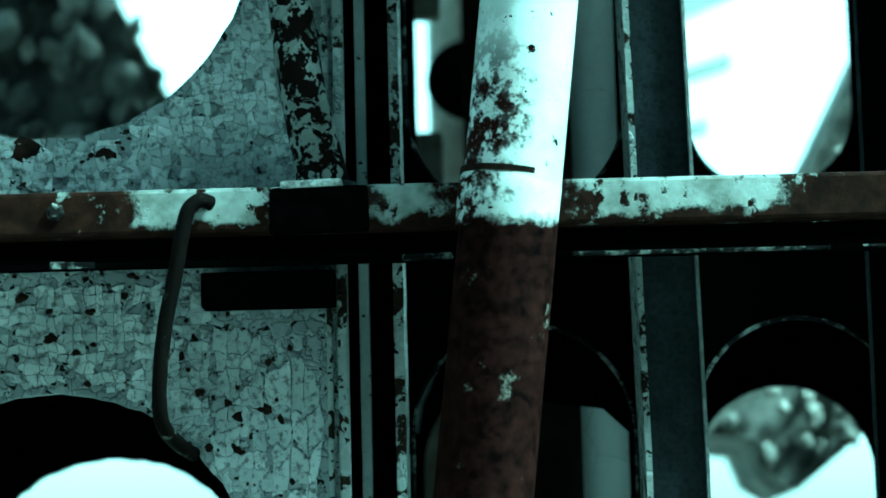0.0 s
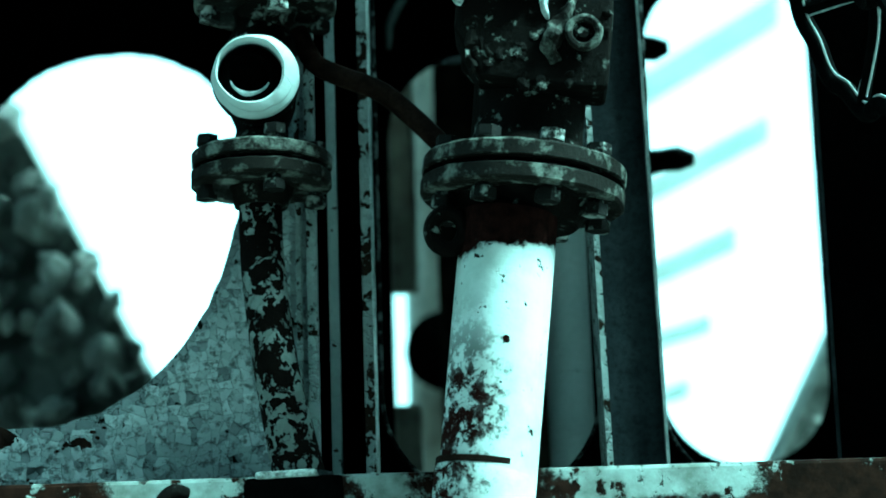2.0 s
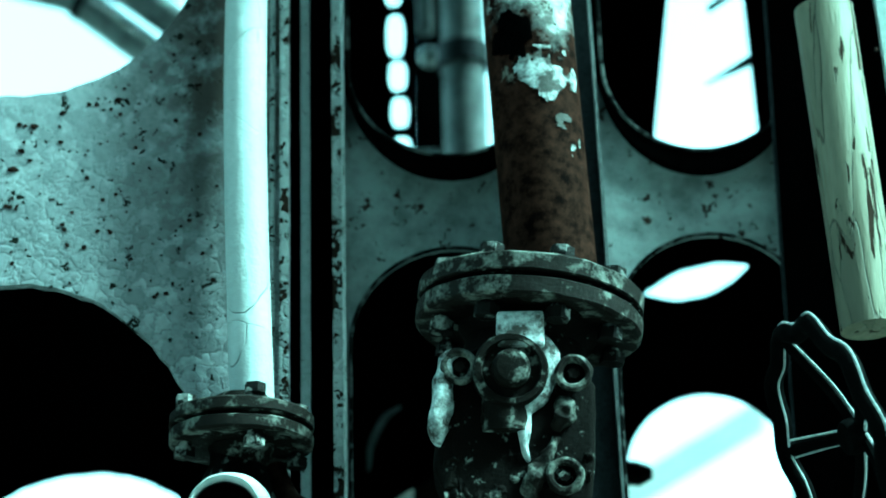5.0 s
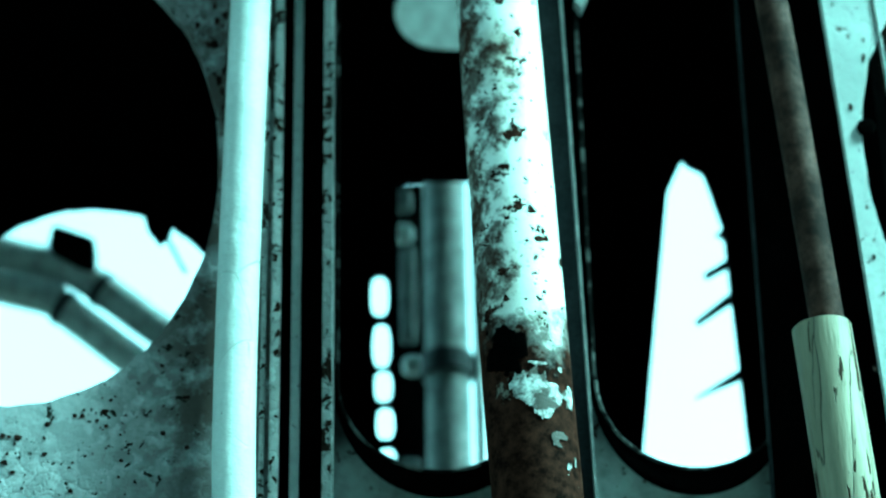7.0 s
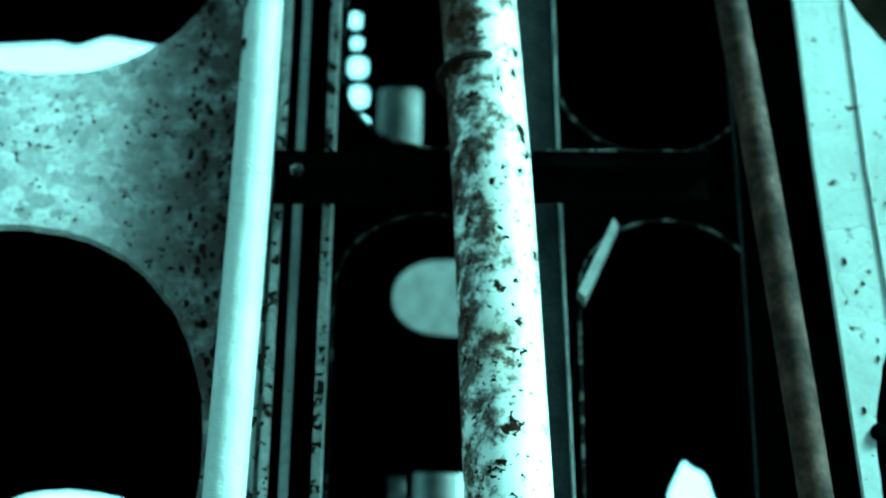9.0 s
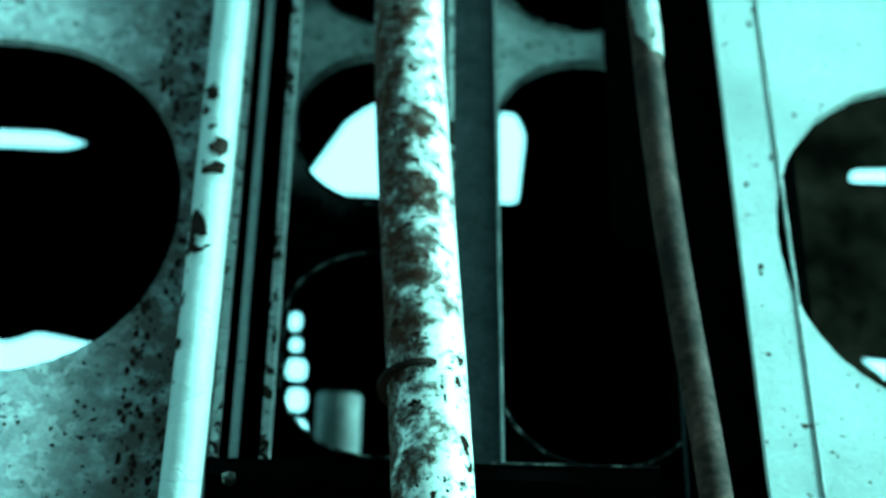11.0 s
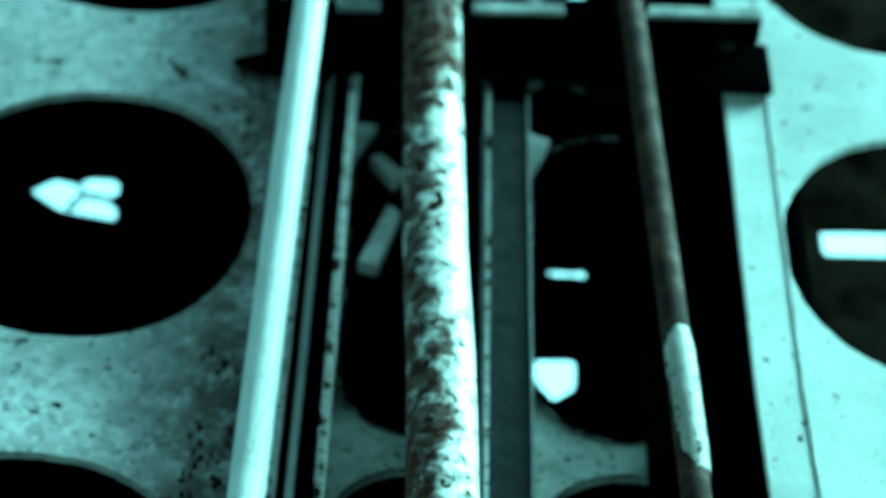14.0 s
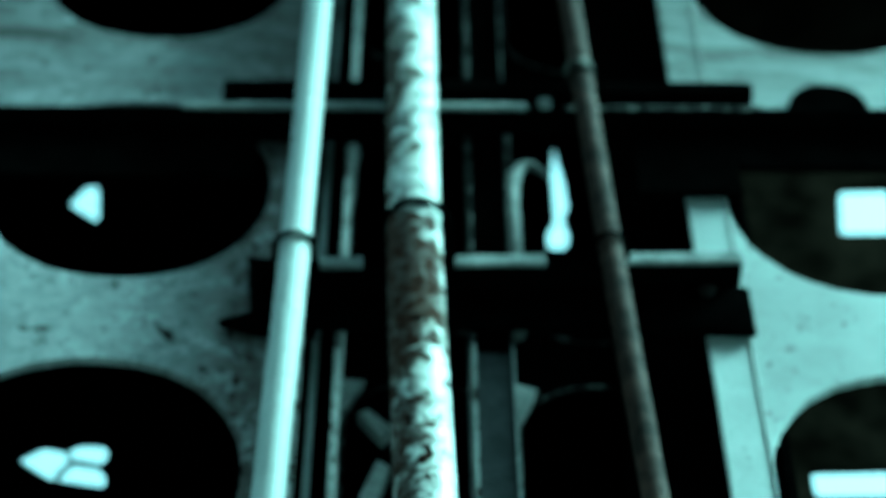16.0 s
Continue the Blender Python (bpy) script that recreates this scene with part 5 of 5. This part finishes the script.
part("cap", worn(box_bm(-0.022, 0.02, 3.63, 3.659, 3.635, 3.67, 0.008), 0.004, 40), LIP, cab)
for x, z in ((0.0063, 3.587), (0.017, 3.352)):
    part("knob", lathe_bm([(0.0165, 0), (0.0165, 0.012), (0.011, 0.02)], (x, 3.638, z), (0, -1, 0), 20), CLEAN_WHITE, cab, "round pale knob", True)
# Pipe length and board hang where they fill two openings in the camera's view.
part("upper_pipe", lathe_bm([(0.04, 4.2), (0.046, 4.21), (0.046, 4.6), (0.04, 4.62)], (0.0, 3.66, 0), (0, 0, 1), 28), LIP, cab, "short pale pipe length fitted to the opening in view", True)
part("board", box_bm(-0.12, 0.26, 4.0, 4.02, 4.02, 4.5, 0.003), LIP, cab, "pale flat board")
tank = thing("beige_tank", "faded beige drum standing behind the tower", "tank")
part("shell", lathe_bm([(0.17, 0.0), (0.18, 0.02), (0.18, 2.86), (0.16, 2.9)], (0.105, 4.0, 0), (0, 0, 1), 40), BEIGE, tank, smooth=True)
part("port", lathe_bm([(0.06, 0), (0.06, 0.03), (0.05, 0.035)], (-0.01, 3.83, 2.26), (-0.3, -1, 0), 28), DARK, tank, "dark round port", True)
# Post and blocks are placed so one bright slit shows from the camera.
edge_post = thing("beige_post", "faded beige post beside the drum", "post")
part("post", box_bm(-0.24, -0.088, 3.6, 3.7, 0, 2.9, 0.004), BEIGE, edge_post)
part("slit_block", box_bm(-0.087, -0.05, 3.6, 3.64, 2.31, 2.9, 0.004), BEIGE, edge_post)
part("slit_block", box_bm(-0.087, -0.05, 3.6, 3.64, 0.0, 2.14, 0.004), BEIGE, edge_post)
for path, collar in (([(-1.6, 3.6, 3.812), (-0.632, 3.6, 3.542), (-0.546, 3.6, 3.518), (-0.496, 3.6, 3.495), (-0.369, 3.6, 3.395), (-0.275, 3.6, 3.321)], 3), ([(-1.6, 3.6, 3.751), (-0.628, 3.6, 3.481), (-0.556, 3.6, 3.461), (-0.529, 3.6, 3.443), (-0.411, 3.6, 3.346), (-0.275, 3.6, 3.234)], 2)):
    br = thing("diagonal_brace", "grey tubular diagonal brace, bent at its clamp", "brace", "diagonal braces")
    part("tube", tube_bm(smooth_path(path), 0.0265, 20), TUBE, br, smooth=True)
    c = Vector(path[collar])
    d = (Vector(path[collar + 1]) - c).normalized()
    part("sleeve", tube_bm([c + d * 0.03, c + d * 0.045], 0.0285, 20), SLATE, br, "dark clamp sleeve", True)
bp = thing("brace_post", "grey post carrying the diagonal braces", "post")
part("post", box_bm(-1.66, -1.58, 3.56, 3.64, 0, 4.2, 0.004), TUBE, bp)
part("post", box_bm(-0.30, -0.25, 3.56, 3.64, 0, 3.38, 0.004), TUBE, bp)
jn = thing("brace_clamp", "dark clamp joining two diagonal braces", "clamp")
part("clamp", worn(sheared(box_bm(-0.55, -0.475, 3.55, 3.6, 3.298, 3.345, 0.012), -0.4), 0.012, 25), DARK, jn)
rack = thing("slat_rack", "pale slanted slats of a rack beyond the tower", "rack")
for x0, z0, x1, z1, h in ((0.40, 3.03, 0.69, 3.20, 0.06), (0.40, 2.815, 0.655, 2.945, 0.045), (0.40, 2.64, 0.575, 2.715, 0.042), (0.40, 2.505, 0.515, 2.54, 0.03), (0.40, 2.39, 0.465, 2.41, 0.03)):
    part("slat", plate_bm([(x0, z0 - h / 2), (x1, z1 - h / 2), (x1, z1 + h / 2), (x0, z0 + h / 2)], [], 5.0, 5.03), CLEAN_WHITE, rack)
part("rail", box_bm(0.38, 0.405, 5.0, 5.05, 0, 3.3, 0.003), CLEAN_WHITE, rack)
for z in (2.358, 2.508):
    st = thing("step_peg", "dark stub peg on the back of the post", "peg", "pegs on the post")
    part("peg", worn(tube_bm([(0.19 + (0.122 if z < 2.4 else 0.098) * k / 6, 3.137, z + 0.001 * k) for k in range(7)], [0.012, 0.013, 0.014, 0.016, 0.017, 0.016, 0.008], 14), 0.005, 40), IRON, st, smooth=True)


def inside(x, z, loop):
    hit = False
    for (xa, za), (xb, zb) in zip(loop, loop[1:] + loop[:1]):
        if (za > z) != (zb > z) and x < xa + (xb - xa) * (z - za) / (zb - za):
            hit = not hit
    return hit


def outcrop(label, loop, y, seed, count, sizes, zmin, zmax, material):
    """Broken rock down to the ground, outline fitted to the camera's view, face covered in loose stones."""
    ob = thing("rubble_bank", label, "rubble bank", kind="stuff")
    rnd = random.Random(seed)
    xs = [q[0] for q in loop]
    verts, faces = [], []
    seedling = bmesh.new()
    bmesh.ops.create_icosphere(seedling, subdivisions=2, radius=1.0)
    base_v, base_f = [v.co.copy() for v in seedling.verts], [[v.index for v in f.verts] for f in seedling.faces]
    seedling.free()
    made = 0
    while made < count:
        x, z = rnd.uniform(min(xs), max(xs)), rnd.uniform(zmin, zmax)
        if not inside(x, z, loop):
            continue
        made += 1
        r = sizes[0] + (sizes[1] - sizes[0]) * rnd.random() ** 2
        m = Matrix.Translation((x, y + rnd.uniform(0.0, 0.03), z)) @ Euler((rnd.random() * 6, rnd.random() * 6, rnd.random() * 6)).to_matrix().to_4x4() @ Matrix.Diagonal((r, r * rnd.uniform(0.6, 1.1), r * rnd.uniform(0.45, 0.85), 1))
        off, k = Vector((rnd.random() * 90, 0, 0)), len(verts)
        verts += [m @ (v * (1 + 0.45 * noise.noise(v * 1.4 + off))) for v in base_v]
        faces += [[k + q for q in f] for f in base_f]
    me = bpy.data.meshes.new("rubble")
    me.from_pydata(verts, [], faces)
    me.materials.append(material)
    stones = new("rubble", me)
    stones.parent = ob
    part("slope", plate_bm(loop, [], y + 0.03, y + 0.5), FACE, ob)
    return ob


outcrop("grey broken rock bank rising behind the tower", [(-3.4, 0), (-0.9, 0), (-0.82, 1.62), (-0.6, 1.98), (-0.43, 2.14), (-0.462, 2.225), (-0.535, 2.372), (-0.662, 2.62), (-0.85, 2.99), (-1.3, 3.7), (-3.4, 3.8)], 3.75, 3, 2200, (0.012, 0.04), 1.9, 3.0, SCREE)
outcrop("pale grey rock bank rising beyond the tower", [(3.6, 0), (0.95, 0), (0.9, 1.95), (0.582, 1.722), (0.46, 1.625), (0.42, 1.65), (0.4, 1.70), (0.3, 1.715), (0.322, 1.762), (0.488, 2.088), (0.572, 2.249), (0.9, 2.88), (1.6, 3.7), (3.6, 3.8)], 3.75, 4, 2200, (0.008, 0.022), 1.6, 2.9, PALE_SCREE)
# Unseen wall behind the camera, added to cut the sky light on the tower.
wall = part("light_block_wall", box_bm(-25, 25, -5.3, -5.0, 0, 13.0), SLATE)
tagged(wall, "plain dark grey unseen wall added to block sky light", "wall", kind="structure")
